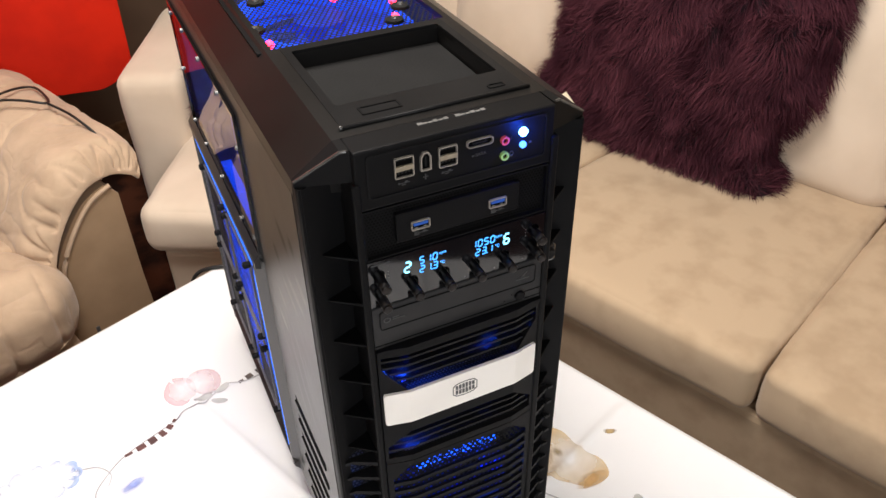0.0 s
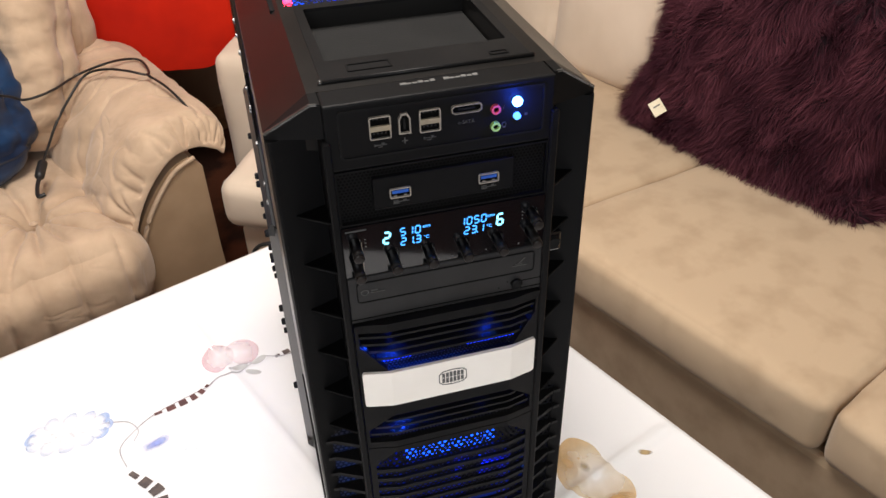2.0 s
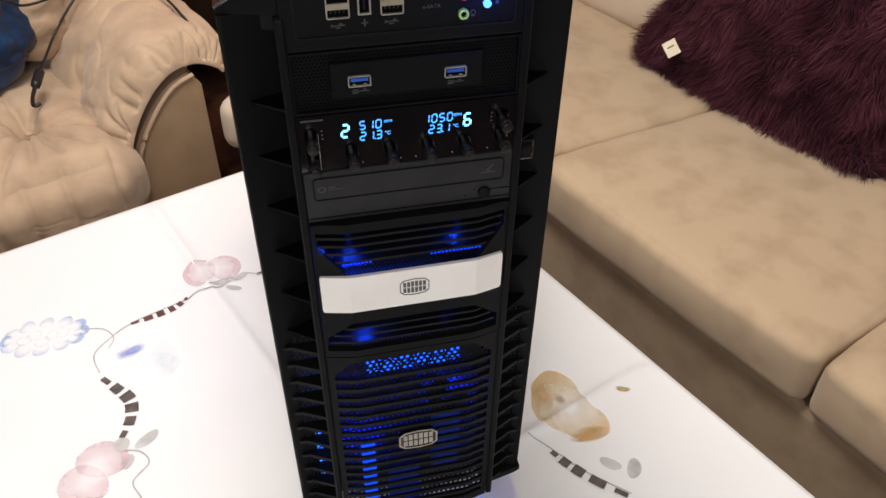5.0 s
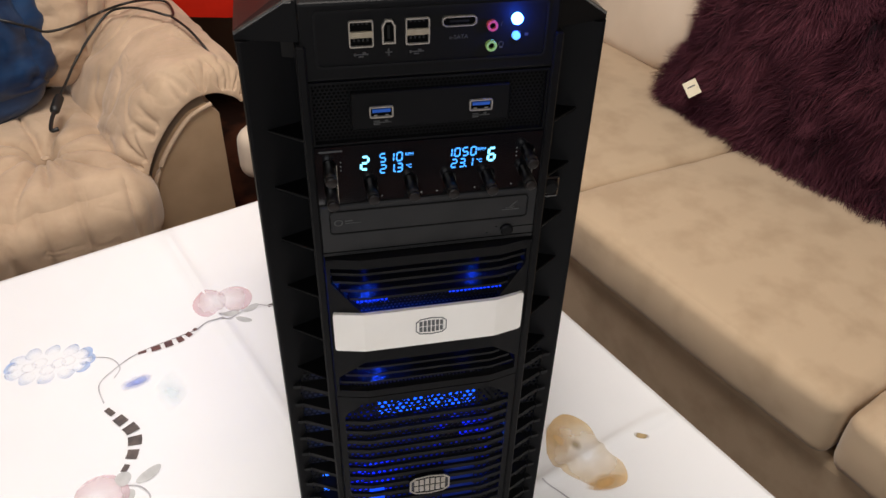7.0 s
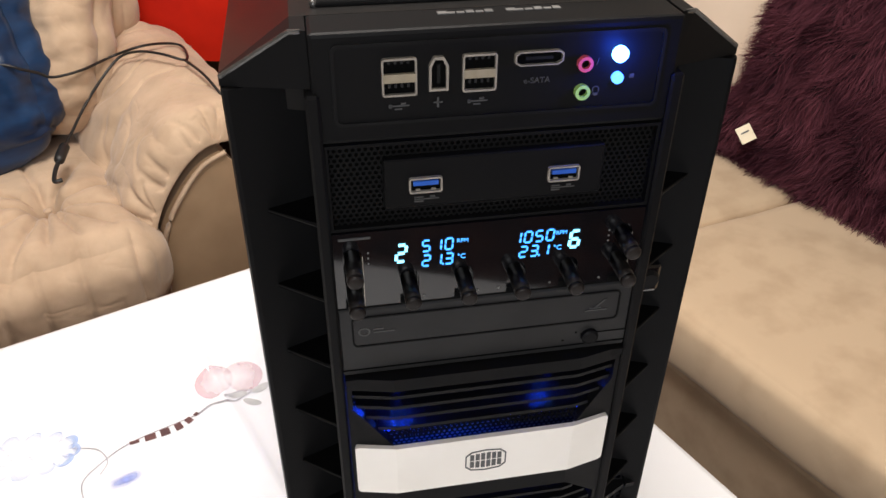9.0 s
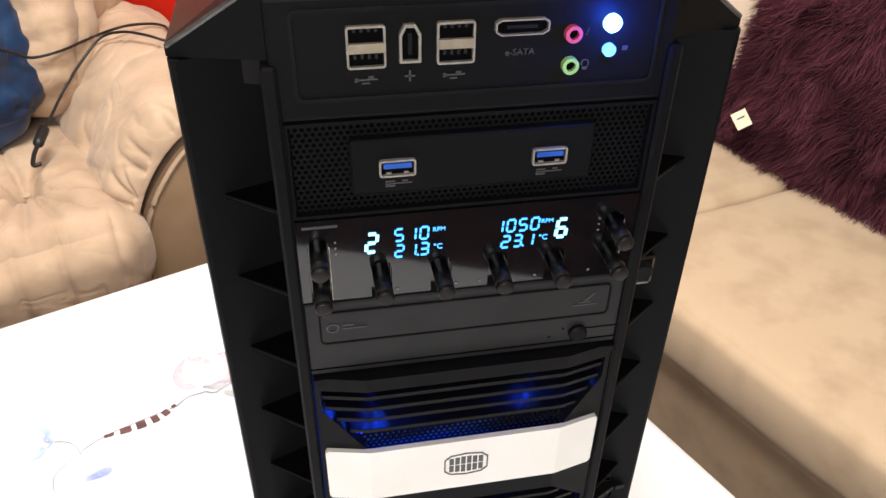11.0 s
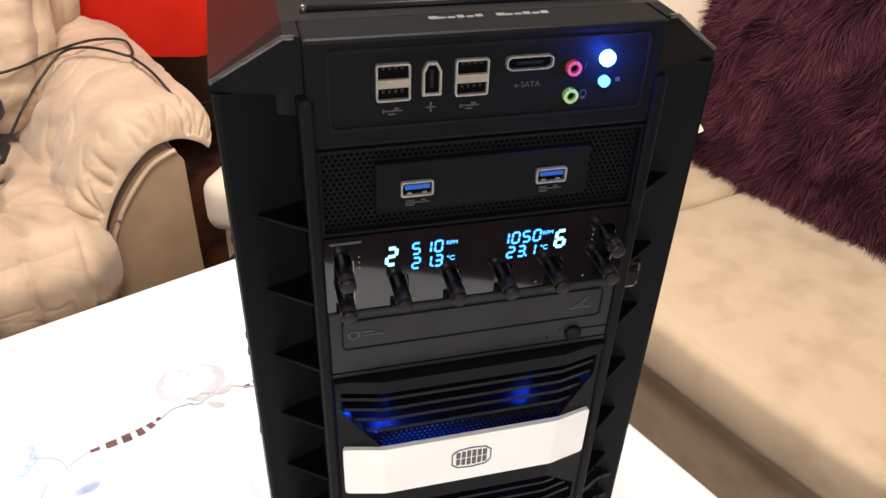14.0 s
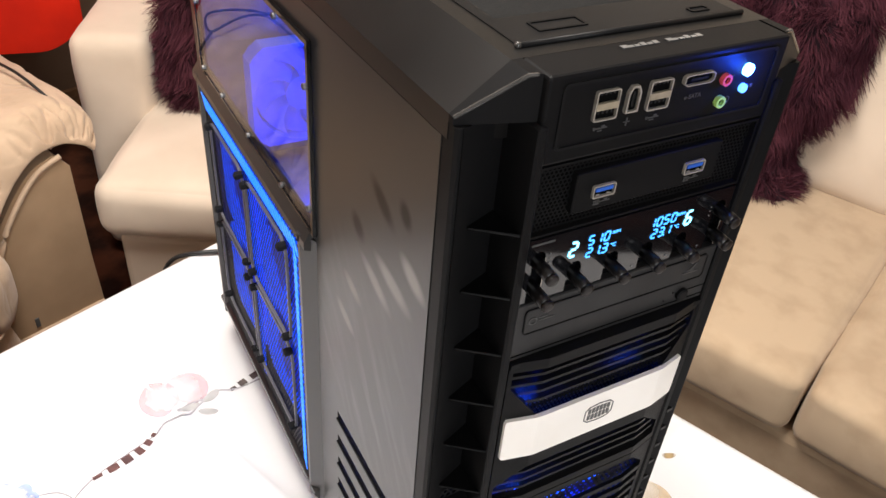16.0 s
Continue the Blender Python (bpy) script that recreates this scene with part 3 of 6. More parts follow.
# two pairs of pink fruit with their stems
for cx, cy, r1, turn in ((-0.212, 0.463, 0.030, 10), (-0.345, 0.140, 0.032, 60)):
    c, s = math.cos(radians(turn)), math.sin(radians(turn))
    for k, off in ((-1, 0.018), (1, 0.018)):
        x, y = cx + k * off * c, cy + k * off * s
        pm = paint("pink_dye", (0.66, 0.36, 0.40), (0.76, 0.56, 0.60), 28, (0.06, 0.52), at_cloth(x - k * 0.012 * c, y - k * 0.012 * s), (r1, r1), 0.2, 1.25)
        flat("fruit_print", blob(x, y, r1 * 0.78, r1 * 0.95, turn + 12 * k, wob=0.03, seed=k), pm, "pale pink printed fruit")
stroke("stem_print", [(-0.245, 0.408), (-0.23, 0.422), (-0.205, 0.420), (-0.19, 0.432), (-0.165, 0.446), (-0.139, 0.440), (-0.10, 0.446)], 0.0022, LINE)
stroke("stem_print", [(-0.215, 0.428), (-0.195, 0.440), (-0.175, 0.436)], 0.003, LINE)
flat("leaf_print", blob(-0.20, 0.432, 0.012, 0.005, 15), GREY_DAB, "grey printed leaf")
flat("leaf_print", blob(-0.182, 0.418, 0.012, 0.005, -25), GREY_DAB)
flat("leaf_print", blob(-0.172, 0.441, 0.012, 0.006, 30), GREY_DAB)
flat("leaf_print", blob(-0.288, 0.174, 0.016, 0.007, 40), GREY_DAB)
flat("leaf_print", blob(-0.316, 0.172, 0.009, 0.010, 10), GREY_DAB)
flat("leaf_print", blob(-0.308, 0.147, 0.007, 0.011, -10), GREY_DAB)
stroke("stem_print", [(-0.313, 0.163), (-0.295, 0.158), (-0.284, 0.140), (-0.30, 0.118), (-0.29, 0.095), (-0.28, 0.07)], 0.0018, LINE)
# barred stems
stroke("stem_print", [(-0.245, 0.408), (-0.27, 0.398), (-0.318, 0.376), (-0.345, 0.352), (-0.362, 0.325), (-0.352, 0.292)], 0.0016, LINE)
bands([(-0.322, 0.374), (-0.29, 0.383), (-0.262, 0.395), (-0.246, 0.411)], 0.0115, 0.3, INK_RED, 6)
bands([(-0.350, 0.284), (-0.330, 0.262), (-0.311, 0.238), (-0.309, 0.208), (-0.317, 0.182)], 0.0165, 0.26, INK, 6)
bands([(-0.150, 0.440), (-0.125, 0.449), (-0.09, 0.462)], 0.010, 0.3, INK, 4)
bands([(0.170, 0.056), (0.182, 0.036), (0.203, 0.010), (0.235, -0.020)], 0.013, 0.26, INK, 5)
stroke("stem_print", [(0.150, 0.082), (0.163, 0.070), (0.178, 0.050), (0.20, 0.020), (0.24, -0.018)], 0.0018, LINE)
stroke("stem_print", [(-0.383, 0.378), (-0.355, 0.372), (-0.340, 0.352), (-0.345, 0.334)], 0.0016, LINE)
# a bunch of pale blue grapes in outline
random.seed(11)
for k in range(12):
    a = 2 * math.pi * k / 12
    x, y = -0.430 + 0.047 * math.cos(a), 0.375 + 0.025 * math.sin(a)
    r = random.uniform(0.0100, 0.0125)
    deep = 0.80 if k in (0, 1, 11, 6) else 0.40
    gm = paint("blue_dye", (0.26, 0.40, 0.76), (0.45, 0.58, 0.83), 70, (0.03, deep), at_cloth(x - 0.006 * math.cos(a), y - 0.005 * math.sin(a)), (r, r), 0.45, 1.5)
    flat("grape_print", blob(x, y, r, r * 0.85, random.uniform(0, 90)), gm, "pale blue printed grape")
for k in range(5):
    x, y = -0.455 + 0.012 * k, 0.372 + 0.008 * math.sin(k * 2.2)
    gm = paint("blue_dye", (0.40, 0.50, 0.78), (0.55, 0.64, 0.84), 70, (0.0, 0.35), at_cloth(x, y), (0.010, 0.010), 0.55, 1.5)
    flat("grape_print", blob(x, y, 0.010, 0.009, 20 * k), gm)
bd = paint("violet_dye", (0.22, 0.28, 0.66), (0.35, 0.45, 0.78), 60, (0.95, 0.0), at_cloth(-0.316, 0.322), (0.022, 0.011), 0.1, 1.0)
flat("dab_print", blob(-0.316, 0.322, 0.030, 0.016, 15), bd, "violet blue printed dab")
bd2 = paint("sky_dye", (0.58, 0.75, 0.84), (0.70, 0.82, 0.88), 60, (0.35, 0.0), at_cloth(-0.272, 0.298), (0.02, 0.04), 0.1, 1.0)
flat("dab_print", blob(-0.272, 0.298, 0.022, 0.045, -20), bd2)
# ochre pear
pear = [(0.168, 0.120), (0.180, 0.155), (0.206, 0.173), (0.230, 0.153), (0.236, 0.116), (0.252, 0.090), (0.246, 0.064), (0.216, 0.060), (0.192, 0.078), (0.172, 0.096)]
oc = paint("ochre_dye", (0.66, 0.41, 0.14), (0.77, 0.57, 0.29), 26, (0.04, 0.66), at_cloth(0.213, 0.108), (0.044, 0.050), 0.05, 1.25)
flat("pear_print", pear, oc, "ochre printed pear", steps=5)
oc3 = paint("ochre_dye", (0.58, 0.33, 0.10), (0.70, 0.46, 0.18), 30, (0.5, 0.0), at_cloth(0.186, 0.138), (0.016, 0.030), 0.2, 1.1)
flat("pear_shade_print", blob(0.188, 0.138, 0.014, 0.028, -10), oc3)
oc2 = paint("ochre_dye", (0.58, 0.32, 0.09), (0.70, 0.46, 0.18), 30, (0.7, 0.0), at_cloth(0.222, 0.068), (0.034, 0.012), 0.2, 1.1)
flat("pear_shade_print", blob(0.220, 0.069, 0.032, 0.011, -6), oc2)
flat("pear_shade_print", blob(0.206, 0.126, 0.007, 0.010, 10), paint("grey_dye", (0.30, 0.26, 0.18), (0.45, 0.38, 0.26), 60, (0.7, 0.0), at_cloth(0.206, 0.126), (0.007, 0.010), 0.1, 1.1))
flat("spot_print", blob(0.289, 0.123, 0.010, 0.0035, -15), paint("tan_dye", (0.55, 0.38, 0.16), None, 60, (0.9, 0.1), at_cloth(0.289, 0.123), (0.01, 0.006), 0.2, 1.4), "small tan spot")
flat("leaf_print", blob(0.232, 0.024, 0.013, 0.007, -40), GREY_DAB)
flat("leaf_print", blob(0.256, 0.012, 0.014, 0.008, 60), GREY_DAB)
# ---- sofa along the east wall ----
SZ = T - 0.200                                            # under side of the seat cushions
sofa = thing("sofa", A, "long beige suede sofa with three loose seat cushions", "sofa")
quick("base", SUEDE, sofa, (0.673, 1.56, -0.70, 1.16, 0.03, SZ - 0.002), bev=0.02, seg=3)
for x in (0.76, 1.48):
    for y in (-0.64, 1.08):
        quick("foot", TABLE_WOOD, sofa, (x - 0.03, x + 0.03, y - 0.03, y + 0.03, 0, 0.03))


def skewed(sign):
    """The joint beside the corner cushion runs askew to the sofa's front."""
    return lambda p, c: Vector((0, -0.139 * (p.x + 0.26) * (1 + sign * c.y) / 2, 0))


for k, (v0, v1, dent) in enumerate(((-0.705, -0.079, None), (-0.073, 0.557, skewed(1)), (0.563, 1.15, skewed(-1)))):
    soft_part("seat_cushion", 0.64, v1 - v0, 0.118, 0.024, Matrix.Translation((0.97, (v0 + v1) / 2, SZ + 0.059)), SUEDE, sofa, puff=0.009, wrinkle=0.0030, freq=7, seed=k * 3.1, n=26, dent=dent)
for k, (v0, v1) in enumerate(((-0.70, -0.075), (-0.07, 0.54), (0.545, 1.148), (1.152, 1.42))):
    soft_part("back_cushion", 0.24, v1 - v0, 0.50, 0.06, Matrix.Translation((1.385, (v0 + v1) / 2, T + 0.125)) @ Matrix.Rotation(radians(9), 4, "Y"), SUEDE_PALE, sofa, puff=0.03, wrinkle=0.006, freq=5, seed=k * 5.3, n=18, floor_flat=False)
quick("back_frame", SUEDE, sofa, (1.50, 1.70, -0.70, 1.42, 0.03, T + 0.30), bev=0.03, seg=3)


def fur(name, body, count, length, parent, seed, comb=Vector((0, 0, -0.6))):
    """Many tapered hairs rooted on the mesh body."""
    rng = np.random.default_rng(seed)
    me = body.data
    me.calc_loop_triangles()
    tri = np.array([t.vertices[:] for t in me.loop_triangles])
    co = np.array([q.co[:] for q in me.vertices])
    p0, p1, p2 = co[tri[:, 0]], co[tri[:, 1]], co[tri[:, 2]]
    nrm = np.cross(p1 - p0, p2 - p0)
    area = np.linalg.norm(nrm, axis=1)
    nrm /= area[:, None] + 1e-12
    pick = rng.choice(len(tri), count, p=area / area.sum())
    a, b = rng.random(count), rng.random(count)
    flip = a + b > 1
    a[flip], b[flip] = 1 - a[flip], 1 - b[flip]
    root = p0[pick] + a[:, None] * (p1 - p0)[pick] + b[:, None] * (p2 - p0)[pick]
    # tufts: hairs lean together in patches
    lean = np.array([noise.noise_vector(Vector(r) * 16)[:] for r in root]) * 0.9 + np.array([noise.noise_vector(Vector(r) * 42)[:] for r in root]) * 0.55
    way = nrm[pick] * 0.75 + lean + np.array(comb) + rng.normal(0, 0.16, (count, 3))
    way /= np.linalg.norm(way, axis=1)[:, None]
    inward = np.minimum(0, (way * nrm[pick]).sum(1) - 0.12)
    way -= inward[:, None] * nrm[pick]
    ln = length * rng.uniform(0.6, 1.25, count)
    side = np.cross(way, rng.normal(0, 1, (count, 3)))
    side /= np.linalg.norm(side, axis=1)[:, None]
    bend = lean * 0.3 + np.array([0, 0, -0.25])
    mid = root + way * (ln * 0.55)[:, None]
    tip = mid + (way + bend) * (ln * 0.45)[:, None]
    w0, w1 = 0.00065, 0.0005
    verts = np.stack([root - side * w0, root + side * w0, mid - side * w1, mid + side * w1, tip], 1).reshape(-1, 3)
    faces = []
    for k in range(count):
        i = 5 * k
        faces += [(i, i + 1, i + 3, i + 2), (i + 2, i + 3, i + 4)]
    hair = bpy.data.meshes.new(name)
    hair.from_pydata(verts.tolist(), [], faces)
    hair.materials.append(FUR)
    ob = new(name, hair)
    ob.parent = parent
    return tagged(ob, "long shaggy dark purple hair", kind="stuff")


fur_cushion = thing("cushion", A, "large shaggy dark purple fur cushion leaning on the sofa back", "cushion", "fur cushions")
lean_m = Matrix.Translation((1.235, 0.450, T + 0.160)) @ Matrix.Rotation(radians(14), 4, "Y")


def waist(p, c):
    """Both sides of the cushion are drawn in above its lower corners."""
    up = max(0.0, min(1.0, (p.z + 0.21) / 0.12))
    far = 0.056 * up * up * (3 - 2 * up) * max(0.0, c.y) ** 2
    return Vector((0, -far + 0.048 * math.exp(-((p.z + 0.15) / 0.075) ** 2) * max(0.0, -c.y) ** 2 - 0.03 * max(0.0, -c.y) * max(0.0, -c.z) ** 4, 0))


body = soft_part("cover", 0.13, 0.61, 0.56, 0.05, lean_m, FUR_BASE, fur_cushion, puff=0.03, wrinkle=0.008, freq=8, n=16, floor_flat=False, dent=waist)
fur("shag", body, 95000, 0.040, fur_cushion, 3)
bm = bmesh.new()
tag_at = Vector((0.768, 0.990, T + 0.006))
tag_m = AI @ look(tag_at, tag_at + Vector((0.50, 0.76, -0.55))) @ Matrix.Rotation(radians(38), 4, "Z")
box(bm, -0.0145, 0.0145, -0.017, 0.017, -0.0006, 0.0006, m=tag_m)
sew = part("label_tag", bm, PAPER, fur_cushion, "small cream paper label")
bm = bmesh.new()
box(bm, -0.008, 0.008, 0.002, 0.005, 0.0007, 0.0011, m=tag_m)
part("tag_print", bm, LOGO_GREY, sew)

# ---- angled pale seat beyond the table ----
LM = Matrix.Translation((-0.206, 1.021, 0)) @ Matrix.Rotation(radians(-23), 4, "Z")
seat2 = thing("armchair", LM, "pale beige suede armchair with a boxy arm", "armchair", "suede seats")
CM = LM.inverted() @ Matrix.Translation((-0.224, 1.160, 0)) @ Matrix.Rotation(radians(-30), 4, "Z")   # the seat stands a little askew
bm = bmesh.new()
box(bm, 0.028, 0.400, 0.022, 0.42, 0.03, 0.288, 0.015, 3, CM)
part("base", bm, SUEDE_PALE, seat2)
soft_part("seat_cushion", 0.43, 0.46, 0.128, 0.036, CM @ Matrix.Translation((0.213, 0.230, 0.352)), SUEDE_PALE, seat2, puff=0.010, wrinkle=0.004, seed=9, n=20)
soft_part("arm", 0.165, 0.50, T + 0.025, 0.030, Matrix.Translation((-0.088, 0.692, (T + 0.025) / 2 + 0.033)), SUEDE_PALE, seat2, puff=0.008, wrinkle=0.003, seed=4, n=18, floor_flat=True)
quick("back", SUEDE_PALE, seat2, (-0.018, 0.37, 0.625, 0.78, 0.03, T + 0.20), bev=0.03, seg=3)
for x, y in ((-0.11, 0.50), (-0.11, 0.88), (0.33, 0.66), (0.10, 0.66)):
    quick("foot", TABLE_WOOD, seat2, (x - 0.025, x + 0.025, y - 0.025, y + 0.025, 0, 0.034))

fc2 = thing("cushion", LM, "shaggy dark purple fur cushion leaning on the chair back", "cushion", "fur cushions")
b2 = soft_part("cover", 0.33, 0.11, 0.36, 0.04, Matrix.Translation((0.215, 0.500, T + 0.055)) @ Matrix.Rotation(radians(-8), 4, "X") @ Matrix.Rotation(radians(9), 4, "Y"), FUR_BASE, fc2, puff=0.03, wrinkle=0.006, n=12, floor_flat=False)
fur("shag", b2, 34000, 0.04, fc2, 5)

# ---- tufted recliner by the far edge of the table ----
CH = A
chair = thing("recliner", CH, "tan velour recliner with puffy pillow arms and a buttoned seat", "armchair")


def crease(px, py, ax, ay, bx, by, depth, width=0.006):
    """A sharp fold from a (deep) to b (gone), seen at p."""
    dx, dy = bx - ax, by - ay
    ln = math.hypot(dx, dy)
    t = ((px - ax) * dx + (py - ay) * dy) / ln ** 2
    if t < -0.05 or t > 1:
        return 0.0
    d = abs((px - ax) * dy - (py - ay) * dx) / ln + 0.004 * noise.noise(Vector((px * 30, py * 30, 5)))
    return depth * (1 - max(0, t)) ** 0.7 * math.exp(-max(0, d) / width)


BUTTONS = ((0.115, -0.075),)
RAYS = [(a, random.Random(a).uniform(0.16, 0.29)) for a in (12, 55, 96, 140, 178, 214, 243, 262, 284, 305, 332)]
FRONT_FOLDS = [(-0.27 + 0.041 * k + 0.012 * math.sin(k * 2.3), 0.10 + 0.05 * math.sin(k * 1.7)) for k in range(0, 14, 2)]


def tuft(p, c):
    if c.z < -0.6:
        return Vector()
    h = 0.0
    top = max(0.0, min(1.0, (c.z + 0.2) / 0.6))
    for bx, by in BUTTONS:
        r = math.hypot(p.x - bx, p.y - by)
        h += 0.030 * math.exp(-(r / 0.022) ** 1.1) * top
        for a, ln in RAYS:
            h += crease(p.x, p.y, bx, by, bx + ln * math.cos(radians(a)), by + ln * math.sin(radians(a)), 0.034, 0.0065) * top
    out = Vector((0, 0, -h))
    if p.y < -0.19:
        f = min(1, (-0.19 - p.y) / 0.09) ** 2
        g = sum(0.016 * math.exp(-abs(p.x - x0 - 0.10 * (p.y + 0.3)) / 0.007) for x0, _ in FRONT_FOLDS) * f
        out.y += g * 0.9
    return out


# seat: front at v = 1.0, its near end beside the arm
soft_part("seat", 0.58, 0.60, 0.22, 0.085, Matrix.Translation((-0.250, 1.385, T - 0.232)), VELOUR, chair, puff=0.022, wrinkle=0.005, freq=8, seed=2, n=150, dent=tuft)
bm = bmesh.new()
for bx in (0.115,):
    bmesh.ops.create_uvsphere(bm, u_segments=12, v_segments=6, radius=0.009, matrix=Matrix.Translation((-0.250 + bx, 1.310, T - 0.139)) @ Matrix.Diagonal((1, 1, 0.5, 1)))
part("button", bm, VELOUR, chair, smooth=True)
soft_part("footrest", 0.52, 0.10, 0.24, 0.045, Matrix.Translation((-0.250, 1.16, T - 0.40)), VELOUR, chair, puff=0.02, wrinkle=0.006, n=18, seed=8)
quick("plinth", VELOUR_SHADED, chair, (-0.74, 0.19, 1.22, 1.86, 0.0, 0.16), bev=0.015, seg=2)

# arm block: a side wall whose front is closed by a panel with a rolled top edge
arm_curve = [(0.018, -0.30), (0.022, -0.21), (0.045, -0.135), (0.085, -0.075), (0.130, -0.030), (0.178, -0.012)]
AV = 1.205                                             # front of the arm


def set_back(u, z, k):
    """Widen and lower a point of the arm's section as the arm is set back."""
    return -0.279 + (u + 0.279) * k, T + 0.813 + (z - T - 0.813) * k


outline = [Vector((*set_back(q.x - 0.007, q.y + 0.013, 1.058), 0)) for q in smoothed([(u, T + z, 0) for u, z in arm_curve], 5)]
ARM_OUT = [(q.x, q.y) for q in outline] + [set_back(0.196, T - 0.03, 1.058), (0.224, T - 0.30), (0.230, 0.02), (0.035, 0.02)]
bm = bmesh.new()
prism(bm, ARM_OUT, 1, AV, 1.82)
part("arm_panel", bm, VELOUR_SHADED, chair)
bm = bmesh.new()
tube(bm, [(q.x + 0.012, AV - 0.001, q.y - 0.006) for q in outline], 0.0055, 8)
part("panel_piping", bm, VELOUR, chair, smooth=True)
quick("panel_tab", LOGO_GREY, chair, (0.080, 0.088, AV - 0.0025, AV + 0.001, T - 0.402, T - 0.380))
quick("kick_trim", VELOUR, chair, (0.037, 0.227, AV - 0.006, AV, 0.095, 0.108), bev=0.002)


def arm_pad(name, mirror, parent):
    """A thick quilt over the arm: it rises from the seat, rolls over the top and ends in a puckered lip."""
    top_curve = smoothed([(0.002, -0.235, 0), (0.000, -0.165, 0), (0.022, -0.095, 0), (0.070, -0.030, 0), (0.135, 0.016, 0), (0.200, 0.018, 0), (0.252, -0.010, 0), (0.275, -0.036, 0)], 22)
    ns, nv = len(top_curve), 210
    rng = random.Random(5)
    lips = [(0.06 + 0.9 * rng.random() ** 0.8, rng.uniform(0.025, 0.060), rng.uniform(-0.06, 0.06), rng.uniform(0.010, 0.020)) for k in range(30)]
    bm = bmesh.new()
    up, lo = [], []
    for j in range(nv + 1):
        f = (j / nv) ** 1.7
        a, b = [], []
        for i, q in enumerate(top_curve):
            s = i / (ns - 1)
            t0, t1 = top_curve[max(i - 1, 0)], top_curve[min(i + 1, ns - 1)]
            d = (t1 - t0).normalized()
            nx, nz = -d.y, d.x
            v_front = 1.165 + 0.045 * s ** 0.8
            back = 1 + ((v_front + 0.367) / (1.422 + 0.125 * s ** 0.8) - 1) * (1 - f)
            qx, qz = set_back(q.x, T + q.y, back)
            v = v_front + f * (1.74 - v_front)
            dist = v - v_front
            lip = math.exp(-dist / 0.030)
            edge = min(1.0, min(s, 1 - s) / 0.14) ** 0.6
            fill = (1 - math.exp(-dist / 0.040)) * (0.25 + 0.75 * edge)
            pucker = -0.0028 * max(0.0, 1 - 7 * abs(noise.noise(Vector((s * 6 + v * 4, v * 13 - s * 5, 2.5))))) * min(1.0, dist / 0.05)
            for s0, ln, skew, dep in lips:
                if abs(s - s0) < 0.16:
                    pucker -= crease(s * 0.45, dist, s0 * 0.45, 0.0, (s0 + skew) * 0.45, ln, dep, 0.0045)
            pucker -= crease(s * 0.45, v, 0.10, 1.40, 0.16, 1.20, 0.008, 0.006) + crease(s * 0.45, v, 0.10, 1.40, 0.06, 1.27, 0.008, 0.006) + crease(s * 0.45, v, 0.10, 1.40, 0.20, 1.46, 0.008, 0.006) + crease(s * 0.45, v, 0.10, 1.40, 0.04, 1.52, 0.008, 0.006)
            folds = 0.006 * noise.noise(Vector((s * 5, v * 7, 3))) + 0.005 * noise.noise(Vector((s * 16 + v * 6, v * 9, 1)))
            cross = -0.012 * math.exp(-((v - 1.40 - 0.10 * (s - 0.35)) / 0.02) ** 2) * math.exp(-((s - 0.33) / 0.16) ** 2)
            cross += -0.016 * math.exp(-(((v - 1.40) ** 2 + (s - 0.30) ** 2 * 0.2) / 0.0006))
            roll = math.sqrt(1 - (1 - min(1.0, dist / 0.048)) ** 2)
            h = -0.008 + 0.054 * roll * (0.35 + 0.65 * edge) + folds * roll + 1.2 * pucker * min(1.0, dist / 0.007) + cross
            drop = -0.012 * lip
            x = qx + nx * h
            z = qz + nz * h + drop
            a.append(bm.verts.new((x * mirror, v, z)))
            b.append(bm.verts.new(((qx - nx * 0.010) * mirror, v + 0.006 * (1 - min(1, dist / 0.05)), qz - nz * 0.010 + drop)))
        up.append(a)
        lo.append(b)
    for g in (up, lo):
        for j in range(nv):
            for i in range(ns - 1):
                bm.faces.new((g[j][i], g[j][i + 1], g[j + 1][i + 1], g[j + 1][i]))
    for j in range(nv):
        for i in (0, ns - 1):
            bm.faces.new((up[j][i], up[j + 1][i], lo[j + 1][i], lo[j][i]))
    for i in range(ns - 1):
        for j in (0, nv):
            bm.faces.new((up[j][i], up[j][i + 1], lo[j][i + 1], lo[j][i]))
    bmesh.ops.recalc_face_normals(bm, faces=bm.faces)
    return part(name, bm, VELOUR, parent, "puffy quilted arm pad with a puckered lip", smooth=True)


arm_pad("arm_pad", 1, chair)
quick("far_arm", VELOUR_SHADED, chair, (-0.76, -0.57, 1.118, 1.82, 0.05, T - 0.03), bev=0.03, seg=3)


def back_folds(p, c):
    out = Vector()
    if p.y < 0.02:
        for z0, amp in ((0.06, 0.055), (-0.14, 0.05)):
            out.y += amp * math.exp(-abs((p.z - z0 + 0.03 * math.sin(p.x * 7)) / 0.022) ** 1.2)
        for k in range(16):
            x0 = -0.42 + 0.056 * k
            for z0 in (0.06, -0.14):
                out.y += crease(p.x, p.z, x0, z0, x0 + 0.02 * math.sin(k * 3), z0 + 0.09, 0.012) + crease(p.x, p.z, x0 + 0.02, z0, x0 + 0.02 * math.cos(k * 2), z0 - 0.09, 0.012)
    return out


def wing_folds(p, c):
    h = 0.0
    for k in range(6):
        h += crease(p.x, p.z, -0.09, -0.14 + 0.06 * k, 0.06, -0.10 + 0.06 * k, 0.022, 0.006)
    return Vector((0, h if p.y < 0 else 0, 0))


